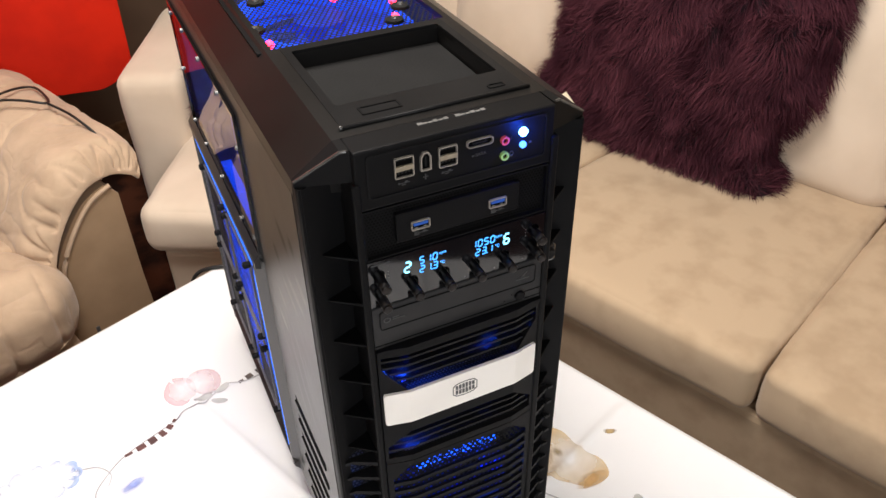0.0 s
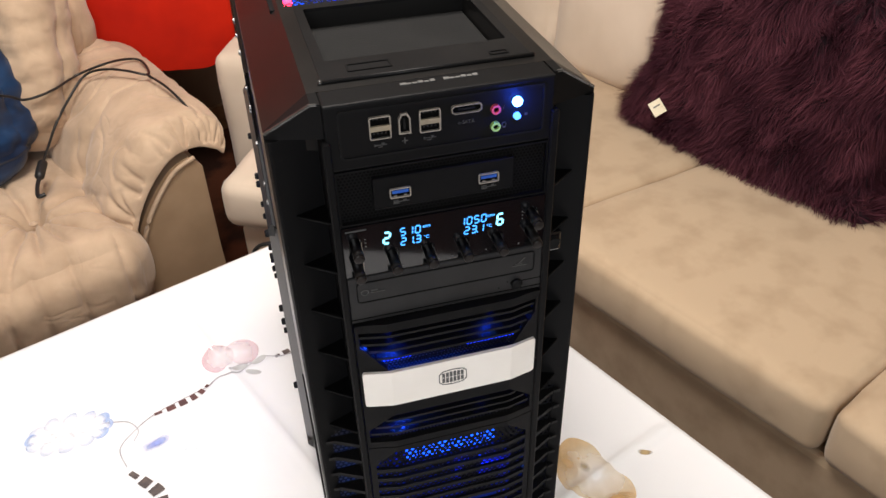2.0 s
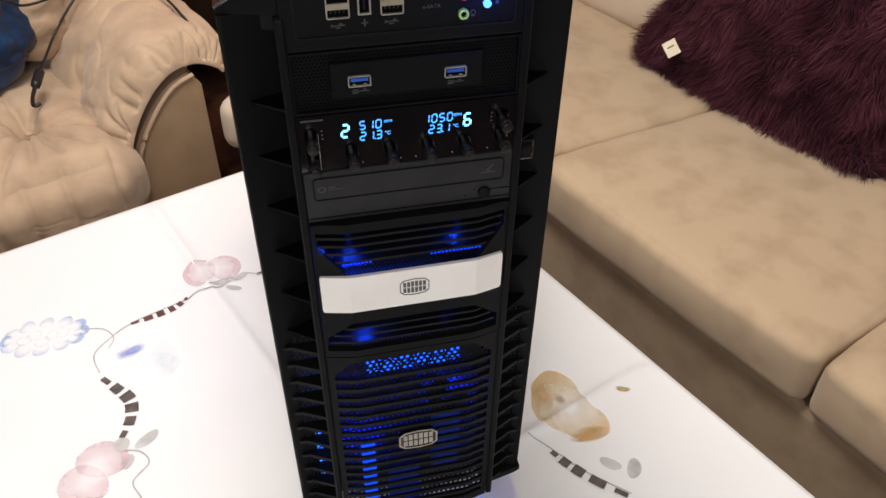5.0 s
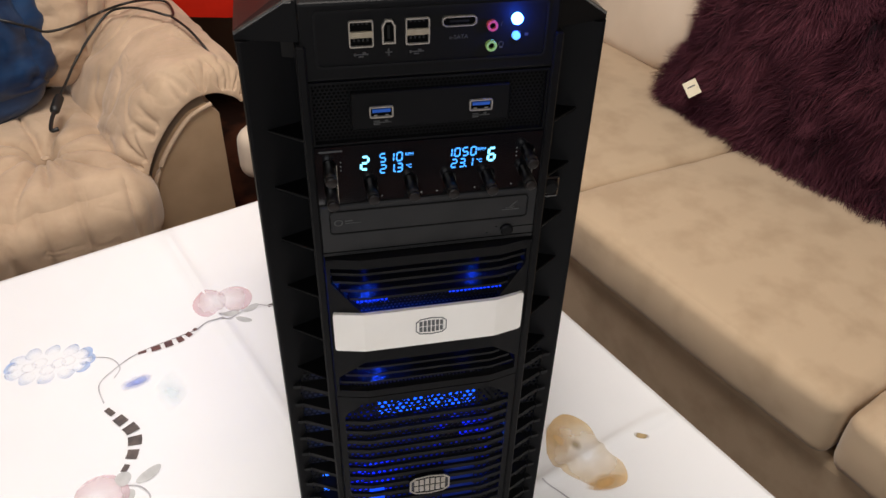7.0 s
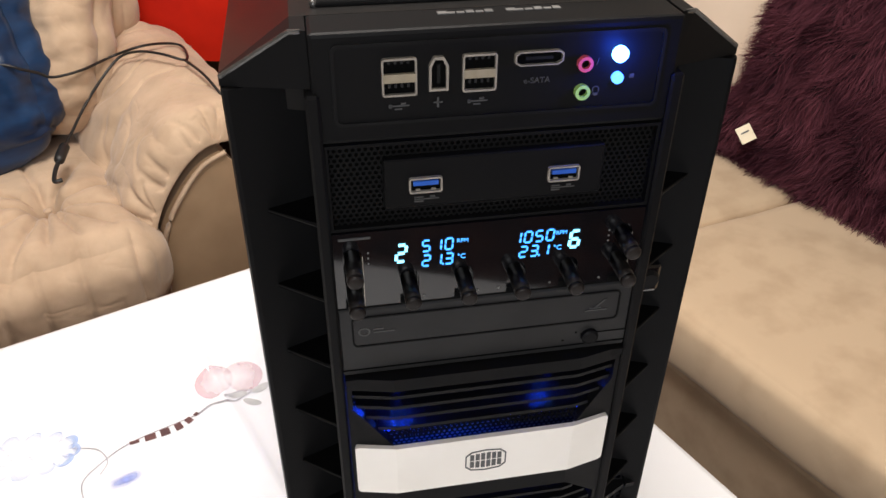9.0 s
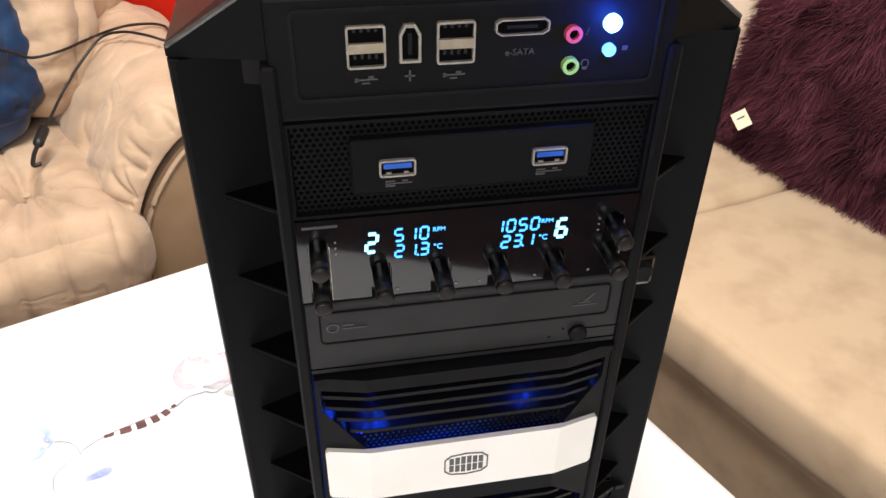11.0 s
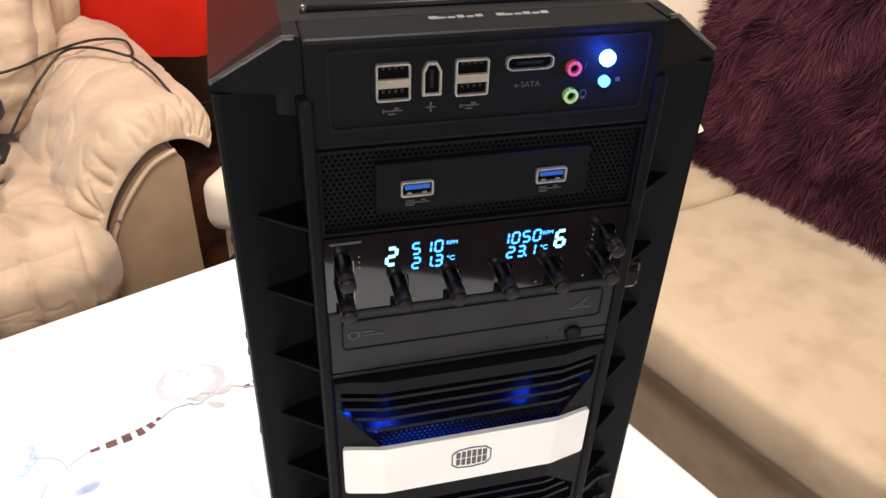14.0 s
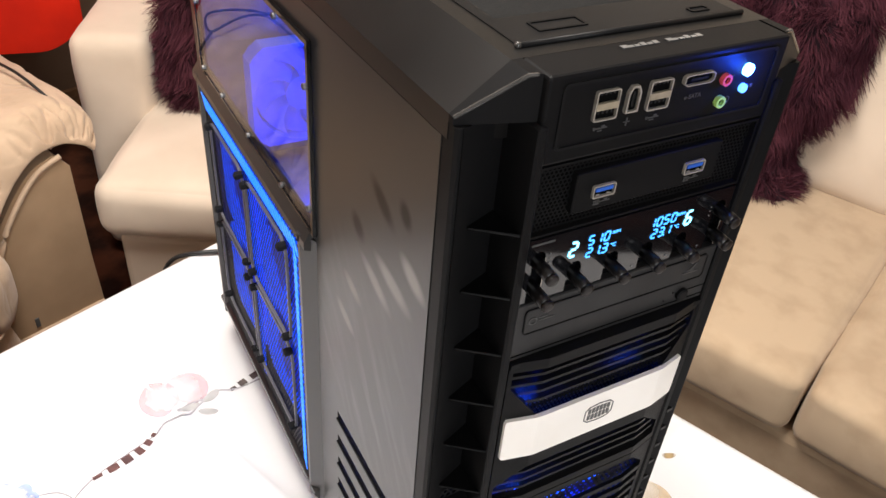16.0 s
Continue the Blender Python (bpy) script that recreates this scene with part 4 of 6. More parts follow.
soft_part("backrest", 0.86, 0.26, 0.66, 0.09, Matrix.Translation((-0.27, 1.80, T + 0.16)) @ Matrix.Rotation(radians(-14), 4, "X"), VELOUR, chair, puff=0.05, wrinkle=0.010, freq=8, n=80, seed=6, dent=back_folds, floor_flat=False)
soft_part("back_wing", 0.17, 0.24, 0.40, 0.07, Matrix.Translation((0.010, 1.66, T + 0.10)) @ Matrix.Rotation(radians(-18), 4, "X") @ Matrix.Rotation(radians(14), 4, "Y"), VELOUR, chair, puff=0.03, wrinkle=0.012, freq=11, n=50, seed=16, floor_flat=False, dent=wing_folds)

# blue satin cushion on the recliner's seat
blue = thing("cushion", A, "dark blue satin cushion on the recliner seat", "cushion")
soft_part("cover", 0.50, 0.15, 0.42, 0.06, Matrix.Translation((-0.322, 1.55, T + 0.100)) @ Matrix.Rotation(radians(-20), 4, "X") @ Matrix.Rotation(radians(-5), 4, "Y"), SATIN, blue, puff=0.04, wrinkle=0.022, freq=11, n=44, seed=21, floor_flat=False)

# thin black lead that lies over the recliner's arm and ends in a plug
lead = thing("power_lead", Matrix(), "thin black power lead lying over the recliner arm", "cable")
bm = bmesh.new()
tube(bm, smoothed([(-0.90, 1.36, T + 0.150), (-0.76, 1.30, T + 0.140), (-0.66, 1.295, T + 0.120), (-0.628, 1.305, T + 0.104), (-0.613, 1.332, T + 0.086), (-0.59, 1.350, T + 0.068), (-0.541, 1.388, T + 0.066), (-0.50, 1.478, T + 0.058), (-0.434, 1.470, T + 0.080), (-0.394, 1.528, T + 0.064), (-0.360, 1.545, T + 0.052), (-0.337, 1.466, T + 0.060), (-0.334, 1.400, T + 0.070), (-0.379, 1.412, T + 0.081), (-0.430, 1.442, T + 0.079), (-0.478, 1.458, T + 0.063), (-0.519, 1.420, T + 0.028), (-0.557, 1.385, T - 0.016), (-0.574, 1.322, T - 0.040), (-0.582, 1.272, T - 0.050)], 8), 0.0030, 8)
part("wire", bm, CABLE, lead, smooth=True)
bm = bmesh.new()
tube(bm, smoothed([(-0.582, 1.276, T - 0.050), (-0.585, 1.25, T - 0.055), (-0.588, 1.222, T - 0.062)], 4), [0.005, 0.010, 0.0105, 0.0105, 0.0105, 0.0105, 0.0105, 0.010, 0.005], 12)
part("ferrite", bm, CABLE, lead, smooth=True)
bm = bmesh.new()
tube(bm, smoothed([(-0.588, 1.222, T - 0.062), (-0.590, 1.195, T - 0.068), (-0.586, 1.165, T - 0.074), (-0.572, 1.168, T - 0.073)], 5), 0.0045, 8)
part("plug", bm, CABLE, lead, smooth=True)
bm = bmesh.new()
tube(bm, smoothed([(-0.334, 1.400, T + 0.070), (-0.294, 1.340, T + 0.061), (-0.262, 1.290, T + 0.040), (-0.235, 1.25, T + 0.012)], 8), 0.003, 8)
part("wire_loop", bm, CABLE, lead, smooth=True)

# mains cable of the computer that runs off the table's far edge
mains = thing("mains_cable", Matrix(), "black mains cable running across the table edge", "cable")
bm = bmesh.new()
tube(bm, smoothed([(0.02, 0.565, T + 0.16), (0.015, 0.60, T + 0.10), (-0.01, 0.655, T + 0.012), (-0.06, 0.705, T + 0.005), (-0.115, 0.727, T + 0.004), (-0.150, 0.745, T - 0.012), (-0.165, 0.758, T - 0.06), (-0.17, 0.765, T - 0.2)], 8), 0.0035, 8)
part("cable", bm, CABLE, mains, smooth=True)
# ---- computer tower ----
tower = thing("computer_tower", UP, "black tower computer with blue-lit grilles and a white front plate", "computer")
W, ZT = 0.115, 0.598                        # half width, height over the table


def bulge(x):
    """How far the front door stands out at x: flat in the middle, bevelled to the sides."""
    return -0.0055 if abs(x) <= 0.05 else -0.0055 * (0.0745 - abs(x)) / 0.0245


# feet
for x in (-0.085, 0.085):
    for y in (0.07, 0.50):
        bm = bmesh.new()
        tube(bm, [(x, y, 0.0005), (x, y, 0.032)], [0.018, 0.021], 20)
        part("foot", bm, RUBBER, tower)

# chassis: floor, back, roof edge and far side
quick("chassis_floor", STEEL_BLACK, tower, (-0.110, 0.110, 0.035, 0.555, 0.030, 0.036))
quick("rear_panel", STEEL_BLACK, tower, (-0.111, 0.111, 0.550, 0.556, 0.036, 0.570))
quick("far_side_panel", STEEL_BLACK, tower, (0.1125, W, 0.030, 0.556, 0.030, 0.562), bev=0.001)
quick("motherboard_tray", BOARD, tower, (0.088, 0.091, 0.20, 0.548, 0.04, 0.56))
quick("drive_cage", BOARD, tower, (-0.074, 0.074, 0.19, 0.194, 0.040, 0.53))
quick("power_supply", STEEL_BLACK, tower, (-0.070, 0.086, 0.395, 0.545, 0.037, 0.120), bev=0.002)
quick("graphics_card", BOARD, tower, (-0.050, 0.086, 0.29, 0.545, 0.235, 0.262), bev=0.002)

# near side panel with a window cut-out, a fan field and five louvre slots
slots = [(0.222 - 0.030 * k) for k in range(6)]
bm = bmesh.new()


def pierced(bm, x0, x1, y0, y1, z0, z1, holes):
    """An upright plate between x0 and x1 with rectangular holes (y0, y1, z0, z1)."""
    ys = sorted({y0, y1, *[v for h in holes for v in h[:2]]})
    zs = sorted({z0, z1, *[v for h in holes for v in h[2:]]})
    vert = {}
    def at(x, y, z):
        key = (x, round(y, 6), round(z, 6))
        if key not in vert:
            vert[key] = bm.verts.new((x, y, z))
        return vert[key]
    solid = {(i, k): not any(h[0] <= (ys[i] + ys[i + 1]) / 2 <= h[1] and h[2] <= (zs[k] + zs[k + 1]) / 2 <= h[3] for h in holes) for i in range(len(ys) - 1) for k in range(len(zs) - 1)}
    for (i, k), on in solid.items():
        if not on:
            continue
        a, b, c, d = ys[i], ys[i + 1], zs[k], zs[k + 1]
        bm.faces.new((at(x0, a, c), at(x0, a, d), at(x0, b, d), at(x0, b, c)))
        bm.faces.new((at(x1, a, c), at(x1, b, c), at(x1, b, d), at(x1, a, d)))
        for di, dk, p, q in ((-1, 0, (a, c), (a, d)), (1, 0, (b, c), (b, d)), (0, -1, (a, c), (b, c)), (0, 1, (a, d), (b, d))):
            if not solid.get((i + di, k + dk), False):
                bm.faces.new((at(x0, *p), at(x0, *q), at(x1, *q), at(x1, *p)))
    bmesh.ops.recalc_face_normals(bm, faces=bm.faces)


pierced(bm, -W, -0.1125, 0.0300, 0.556, 0.030, 0.562, [(0.213, 0.520, 0.392, 0.534), (0.224, 0.530, 0.058, 0.376)] + [(0.066, 0.168, z - 0.004, z + 0.004) for z in slots])
side = part("side_panel", bm, SIDE_STEEL, tower, "black painted steel side panel with greasy smudges")
for z in slots:
    quick("slot_lip", TRIM, side, (-W - 0.0015, -W + 0.001, 0.066, 0.168, z - 0.006, z - 0.004))
# raised border round the fan field, bevelled outward
bm = bmesh.new()
XB = -0.1235
for (ya, yb, yc, yd), (za, zb) in (((0.205, 0.222, 0.227, 0.232), (0.050, 0.378)), ((0.524, 0.529, 0.534, 0.552), (0.050, 0.378))):
    prism(bm, [(-0.114, ya), (XB, yb), (XB, yc), (-0.114, yd)], 2, za, zb)
for za, zb, zc, zd in ((0.365, 0.369, 0.376, 0.391), (0.045, 0.058, 0.063, 0.067)):
    lo = [(-0.114, za), (XB, zb), (XB, zc), (-0.114, zd)]
    prism(bm, lo, 1, 0.212, 0.548)
part("fan_border", bm, STEEL_BLACK, side)
# perforated fan field
FY, FZ = 0.378, 0.217
side_m = Matrix.Translation((-0.1195, FY, FZ)) @ Matrix(((0, 0, -1, 0), (1, 0, 0, 0), (0, 1, 0, 0), (0, 0, 0, 1)))
lattice("side_mesh", 0.300, 0.308, 0.0052, 0.0037, side_m, MESH, side, label="fine perforated mesh lit blue from inside")


def fan(name, size, m, parent, blades=9, framed=True, lit=FAN_BLUE):
    """A case fan in the xy plane of m, facing +z: frame, hub and swept blades."""
    holder = part(name, bmesh.new(), RUBBER, parent)
    bm = bmesh.new()
    o = [(size / 2 * math.cos(2 * math.pi * k / 40) * min(1.0, 1), size / 2 * math.sin(2 * math.pi * k / 40)) for k in range(40)]
    sq = [(max(-1, min(1, 1.25 * math.cos(2 * math.pi * k / 40))) * size / 2, max(-1, min(1, 1.25 * math.sin(2 * math.pi * k / 40))) * size / 2) for k in range(40)]
    ring(bm, sq, [(x * 0.94, y * 0.94) for x, y in o], 2, -0.012, 0.012)
    bm.transform(m)
    # frame, hub and blades glow by themselves in place of being lit
    part("fan_frame", bm, GLOW_EDGE if lit is FAN_BLUE else lit, holder)
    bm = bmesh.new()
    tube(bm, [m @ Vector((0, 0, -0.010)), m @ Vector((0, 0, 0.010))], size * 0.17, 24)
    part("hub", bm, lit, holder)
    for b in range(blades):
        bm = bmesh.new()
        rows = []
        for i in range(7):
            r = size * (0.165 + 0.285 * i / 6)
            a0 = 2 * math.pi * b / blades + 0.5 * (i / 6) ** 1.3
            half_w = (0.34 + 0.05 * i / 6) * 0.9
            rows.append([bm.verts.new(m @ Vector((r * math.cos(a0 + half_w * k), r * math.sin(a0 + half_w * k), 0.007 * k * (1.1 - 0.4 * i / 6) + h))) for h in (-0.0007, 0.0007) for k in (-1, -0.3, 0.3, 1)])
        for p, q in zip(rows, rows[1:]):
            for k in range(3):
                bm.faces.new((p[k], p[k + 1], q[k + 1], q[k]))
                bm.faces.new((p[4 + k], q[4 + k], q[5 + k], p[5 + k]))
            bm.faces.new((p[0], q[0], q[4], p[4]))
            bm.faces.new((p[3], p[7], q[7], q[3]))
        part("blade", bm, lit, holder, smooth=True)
    return holder


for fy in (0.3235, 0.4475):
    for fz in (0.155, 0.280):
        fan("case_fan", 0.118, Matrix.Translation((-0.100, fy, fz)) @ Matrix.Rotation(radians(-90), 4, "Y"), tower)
        # rounded wire guard outside the mesh, held by black screws
        bm = bmesh.new()
        ring(bm, rounded(fy - 0.0595, fy + 0.0595, fz - 0.0595, fz + 0.0595, 0.018), rounded(fy - 0.0570, fy + 0.0570, fz - 0.0570, fz + 0.0570, 0.016), 0, -0.1225, -0.1200)
        guard = part("fan_guard", bm, FAN_FRAME, side, "thin grey rounded guard outline")
        for sy in (-1, 1):
            for sz in (-1, 1):
                bm = bmesh.new()
                tube(bm, [(-0.1200, fy + sy * 0.0525, fz + sz * 0.0525), (-0.1265, fy + sy * 0.0525, fz + sz * 0.0525), (-0.1280, fy + sy * 0.0525, fz + sz * 0.0525)], [0.0042, 0.0042, 0.003], 10)
                part("screw", bm, RUBBER, guard)

# glowing strips added behind the holes, for blue light along the field's edges
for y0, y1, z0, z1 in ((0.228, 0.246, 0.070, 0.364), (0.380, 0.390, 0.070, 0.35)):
    quick("side_glow_strip", GLOW_EDGE, side, (-0.1170, -0.1160, y0, y1, z0, z1))

# the sloped rim of the field: glowing plates along its top and its front, for light through a row of slots
for k in range(35):
    y = 0.236 + 0.0082 * k
    bm = bmesh.new()
    prism(bm, [(-0.1202, 0.3430), (-0.1234, 0.3640), (-0.1229, 0.3641), (-0.1197, 0.3431)], 1, y, y + 0.0046)
    part("slot_glow", bm, SLOT_GLOW, side)
for k in range(33):
    z = 0.075 + 0.0083 * k
    bm = bmesh.new()
    prism(bm, [(-0.1202, 0.2500), (-0.1234, 0.2330), (-0.1229, 0.2329), (-0.1197, 0.2499)], 2, z, z + 0.0044)
    part("slot_glow", bm, SLOT_GLOW, side)

# acrylic window and its screws
bm = bmesh.new()
bm.faces.new([bm.verts.new((-0.1178, y, z)) for y, z in ((0.206, 0.386), (0.206, 0.540), (0.526, 0.540), (0.526, 0.386))])
win = part("side_window", bm, WINDOW, tower, "clear acrylic window reflecting the room")
win.visible_shadow = False
bm = bmesh.new()
ring(bm, [(0.2045, 0.3845), (0.5275, 0.3845), (0.5275, 0.5415), (0.2045, 0.5415)], [(0.208, 0.388), (0.524, 0.388), (0.524, 0.538), (0.208, 0.538)], 0, -0.1186, -0.1153)
part("window_edge", bm, GLOSS, win)
for y, z in [(0.2105 + 0.0, 0.408), (0.2105, 0.507), (0.269, 0.535), (0.355, 0.535), (0.44, 0.535), (0.275, 0.391), (0.365, 0.391), (0.449, 0.391), (0.515, 0.392), (0.518, 0.46), (0.515, 0.53)]:
    bm = bmesh.new()
    tube(bm, [(-0.1178, y, z), (-0.1200, y, z), (-0.1206, y, z)], [0.0026, 0.0026, 0.0016], 10)
    part("window_screw", bm, SCREW, win)
# what stands behind the window: a tower cooler with a pale fan, memory and cables
quick("cooler_fins", BOARD, tower, *[(0.010, 0.086, 0.330 + 0.0, 0.385, 0.395 + 0.006 * k, 0.3965 + 0.006 * k) for k in range(20)])
quick("rear_inner_panel", BOARD, tower, (-0.108, 0.086, 0.5455, 0.5485, 0.125, 0.560))
fan("rear_fan", 0.118, Matrix.Translation((-0.012, 0.526, 0.346)) @ Matrix.Rotation(radians(90), 4, "X"), tower, 9, lit=FAN_PALE)
for k in range(4):
    quick("memory_stick", USB_BLUE, tower, (0.030, 0.088, 0.270 + 0.01 * k, 0.273 + 0.01 * k, 0.40, 0.53))
for k in range(5):
    bm = bmesh.new()
    tube(bm, smoothed([(0.08, 0.23 + 0.012 * k, 0.10), (0.02, 0.24 + 0.01 * k, 0.20 + 0.02 * k), (-0.03, 0.26 + 0.015 * k, 0.36), (0.06, 0.30 + 0.03 * k, 0.42)], 8), 0.003, 6)
    part("inner_cable", bm, CABLE, tower, smooth=True)
# ---- top cap ----
bm = bmesh.new()
# side slopes
for s in (-1, 1):
    prism(bm, [(s * W, 0.5625), (s * W, 0.576), (s * 0.084, ZT), (s * 0.0785, ZT), (s * 0.0785, 0.556)], 1, 0.0245, 0.556)
bmesh.ops.recalc_face_normals(bm, faces=bm.faces)
part("top_side_slope", bm, TOP_BLACK, tower)
bm = bmesh.new()
ring(bm, [(-0.0785, 0.0245), (0.0785, 0.0245), (0.0785, 0.192), (-0.0785, 0.192)], [(-0.066, 0.070), (0.067, 0.070), (0.067, 0.180), (-0.066, 0.180)], 2, 0.560, ZT)
deck = part("top_deck", bm, TOP_BLACK, tower)
quick("tray_floor", TOP_BLACK, deck, (-0.066, 0.067, 0.070, 0.180, 0.572, 0.580))
# front corners of the cap: slanted cheeks over the wing channels
for s in (-1, 1):
    bm = bmesh.new()
    a = [(s * 0.078, 0.006, ZT), (s * 0.084, 0.008, ZT), (s * W, 0.0205, 0.576), (s * W, 0.0205, 0.5718), (s * 0.078, 0.006, 0.5738)]
    b = [(x, 0.0245, z) for x, y, z in a]
    va, vb = [bm.verts.new(p) for p in a], [bm.verts.new(p) for p in b]
    bm.faces.new(va)
    bm.faces.new(vb[::-1])
    for k in range(5):
        bm.faces.new((va[k], vb[k], vb[(k + 1) % 5], va[(k + 1) % 5]))
    bmesh.ops.recalc_face_normals(bm, faces=bm.faces)
    cheek = part("top_corner", bm, BLACK, tower)
    # thin paler tube laid on the edge where it catches a highlight
    bm = bmesh.new()
    tube(bm, [(s * 0.080, 0.0075, ZT - 0.0008), (s * 0.0845, 0.0085, ZT - 0.0008), (s * (W - 0.0006), 0.0208, 0.5757)], 0.0011, 6)
    part("edge_glint", bm, GLINT, cheek, "bright edge, a highlight put into a paler colour")
# lid with a raised front lip round the tray
bm = bmesh.new()
ring(bm, rounded(-0.0725, 0.0735, 0.0355, 0.190, 0.004), rounded(-0.0655, 0.0665, 0.0705, 0.1795, 0.002), 2, ZT - 0.002, ZT + 0.0006)
lid = part("tray_lid", bm, TRIM, tower, "black lid with a recessed tray")
bm = bmesh.new()
tube(bm, [(-0.0735, 0.0355, ZT + 0.001), (0.0745, 0.0355, ZT + 0.001)], 0.0016, 8)
part("lid_lip", bm, TRIM, lid, smooth=True)
# small ball in the glint colour, added as a bright dot
bm = bmesh.new()
bmesh.ops.create_uvsphere(bm, u_segments=10, v_segments=6, radius=0.0019, matrix=Matrix.Translation((-0.0735, 0.0355, ZT + 0.0012)))
part("lip_end", bm, GLINT, lid, smooth=True)
quick("tray_mat", RUBBER, tower, (-0.0645, 0.0655, 0.0715, 0.1785, 0.580, 0.5825), label="dark textured rubber tray mat")
bm = bmesh.new()
ring(bm, rounded(-0.053, -0.022, 0.0475, 0.0600, 0.001), rounded(-0.0515, -0.0235, 0.049, 0.0585, 0.001), 2, ZT + 0.0004, ZT + 0.0013)
part("lid_catch", bm, BLACK, lid)
bm = bmesh.new()
ring(bm, rounded(0.046, 0.060, 0.044, 0.0505, 0.002), rounded(0.0475, 0.0585, 0.0452, 0.0493, 0.001), 2, ZT + 0.0004, ZT + 0.0013)
part("lid_mark", bm, BLACK, lid)
# maker's mark on the top edge: two plain bars with short risers
random.seed(8)
marks = []
for x0 in (-0.0240, 0.0050):
    for k in range(6):
        wide = 0.0032 if k else 0.0040
        x = x0 + k * 0.0040
        marks.append((x, x + wide, 0.0168, 0.0188 if k in (1, 2, 4) else 0.0200, ZT + 0.0001, ZT + 0.0005))
quick("maker_mark", SILVER_PRINT, tower, *marks, label="row of small silver bars")["kind"] = "stuff"
# perforated roof with fan below, black washers and small red lights
roof_m = Matrix.Translation((-0.004, 0.371, 0.5935))
lattice("roof_mesh", 0.166, 0.354, 0.0054, 0.0042, roof_m, MESH, tower, label="perforated roof lit blue and red from below")
quick("roof_rim", BLACK, tower, (-0.0905, -0.0865, 0.192, 0.552, 0.585, 0.5962), (0.079, 0.083, 0.192, 0.552, 0.585, 0.5962), (-0.0905, 0.083, 0.546, 0.556, 0.585, 0.5962))
fan("roof_fan", 0.150, Matrix.Translation((-0.003, 0.300, 0.566)), tower, 7)
for x, y in ((-0.060, 0.315), (-0.078, 0.247), (0.058, 0.243), (0.040, 0.213), (-0.060, 0.42), (0.055, 0.41)):
    bm = bmesh.new()
    tube(bm, [(x, y, 0.5938), (x, y, 0.5965), (x, y, 0.5972)], [0.0088, 0.0082, 0.006], 16)
    w_ = part("roof_washer", bm, RUBBER, tower)
    bm = bmesh.new()
    tube(bm, [(x, y, 0.5972), (x, y, 0.5985)], [0.0032, 0.0026], 10)
    part("roof_screw", bm, SCREW, w_)
for x, y in ((-0.074, 0.216), (-0.080, 0.318), (0.046, 0.226), (0.012, 0.300), (0.060, 0.265)):
    bm = bmesh.new()
    bmesh.ops.create_uvsphere(bm, u_segments=10, v_segments=6, radius=0.0040, matrix=Matrix.Translation((x, y, 0.5925)))
    part("red_led", bm, LED_RED, tower)

# ---- front: wings with fins ----
top_fins = [0.511 - 0.0425 * k for k in range(6)]
low_fins = [0.279 - 0.0213 * k for k in range(12)]
for s in (-1, 1):
    bm = bmesh.new()
    prism(bm, [(s * (W - 0.0004), 0.0190), (s * 0.1135, 0.0162), (s * 0.1115, 0.0162), (s * 0.1110, 0.060), (s * 0.1122, 0.060), (s * 0.1122, 0.0292), (s * (W - 0.0004), 0.0292)], 2, 0.042, 0.5716)
    wing = part("front_wing", bm, BLACK, tower, "black side wing with triangular fins")
    # upper part: one flat slope down to the rail; lower part: a rim round open pockets
    bm = bmesh.new()
    prism(bm, [(s * 0.1115, 0.0155), (s * 0.0808, 0.0275), (s * 0.0808, 0.038), (s * 0.1115, 0.036)], 2, 0.284, 0.5716)
    prism(bm, [(s * 0.1115, 0.0155), (s * 0.1025, 0.0190), (s * 0.1020, 0.036), (s * 0.1115, 0.030)], 2, 0.042, 0.284)
    part("channel_wall", bm, BLACK, wing)
    lattice("channel_mesh", 0.022, 0.245, 0.0046, 0.0033, Matrix.Translation((s * 0.0915, 0.0200, 0.166)) @ Matrix.Rotation(radians(90), 4, "X"), MESH, wing)
    bm = bmesh.new()
    box(bm, *sorted((s * 0.0749, s * 0.0808)), -0.001, 0.052, 0.030, 0.5735, 0.0012)
    part("inner_rail", bm, BLACK, wing)
    for z in top_fins:
        bm = bmesh.new()
        prism(bm, [(s * 0.0806, 0.0020), (s * 0.1020, 0.0182), (s * 0.1015, 0.0205), (s * 0.0806, 0.0290)], 2, z - 0.0009, z + 0.0009)
        fin = part("fin", bm, FIN_SHADED, wing)
        # thin paler tube along the fin stands in for its lit front edge
        bm = bmesh.new()
        tube(bm, [(s * 0.0806, 0.0018, z + 0.0006), (s * 0.1020, 0.0180, z + 0.0006)], [0.0009, 0.0004], 6)
        part("fin_edge", bm, TRIM, fin)
    for z in low_fins:
        bm = bmesh.new()
        prism(bm, [(s * 0.0806, 0.0050), (s * 0.1022, 0.0164), (s * 0.1022, 0.0205), (s * 0.0806, 0.0205)], 2, z - 0.0030, z + 0.0012)
        fin = part("fin", bm, BLACK, wing)
        bm = bmesh.new()
        prism(bm, [(s * 0.1018, 0.0140), (s * 0.1078, 0.0146), (s * 0.1018, 0.0200)], 2, z - 0.0004, z + 0.0030)
        part("fin_spike", bm, TRIM, fin)
    # sloped bottom corner
    bm = bmesh.new()
    prism(bm, [(s * 0.0765, 0.028), (s * 0.110, 0.040), (s * W, 0.044), (s * W, 0.050), (s * 0.0765, 0.036)], 1, 0.012, 0.060)
    part("wing_foot", bm, BLACK, wing)
# small latch on the wing beside the disc drive
bm = bmesh.new()
box(bm, 0.0815, 0.0955, 0.012, 0.034, 0.444, 0.462, 0.002, 2)
latch = part("latch", bm, GLOSS, tower, "small black latch knob")
bm = bmesh.new()
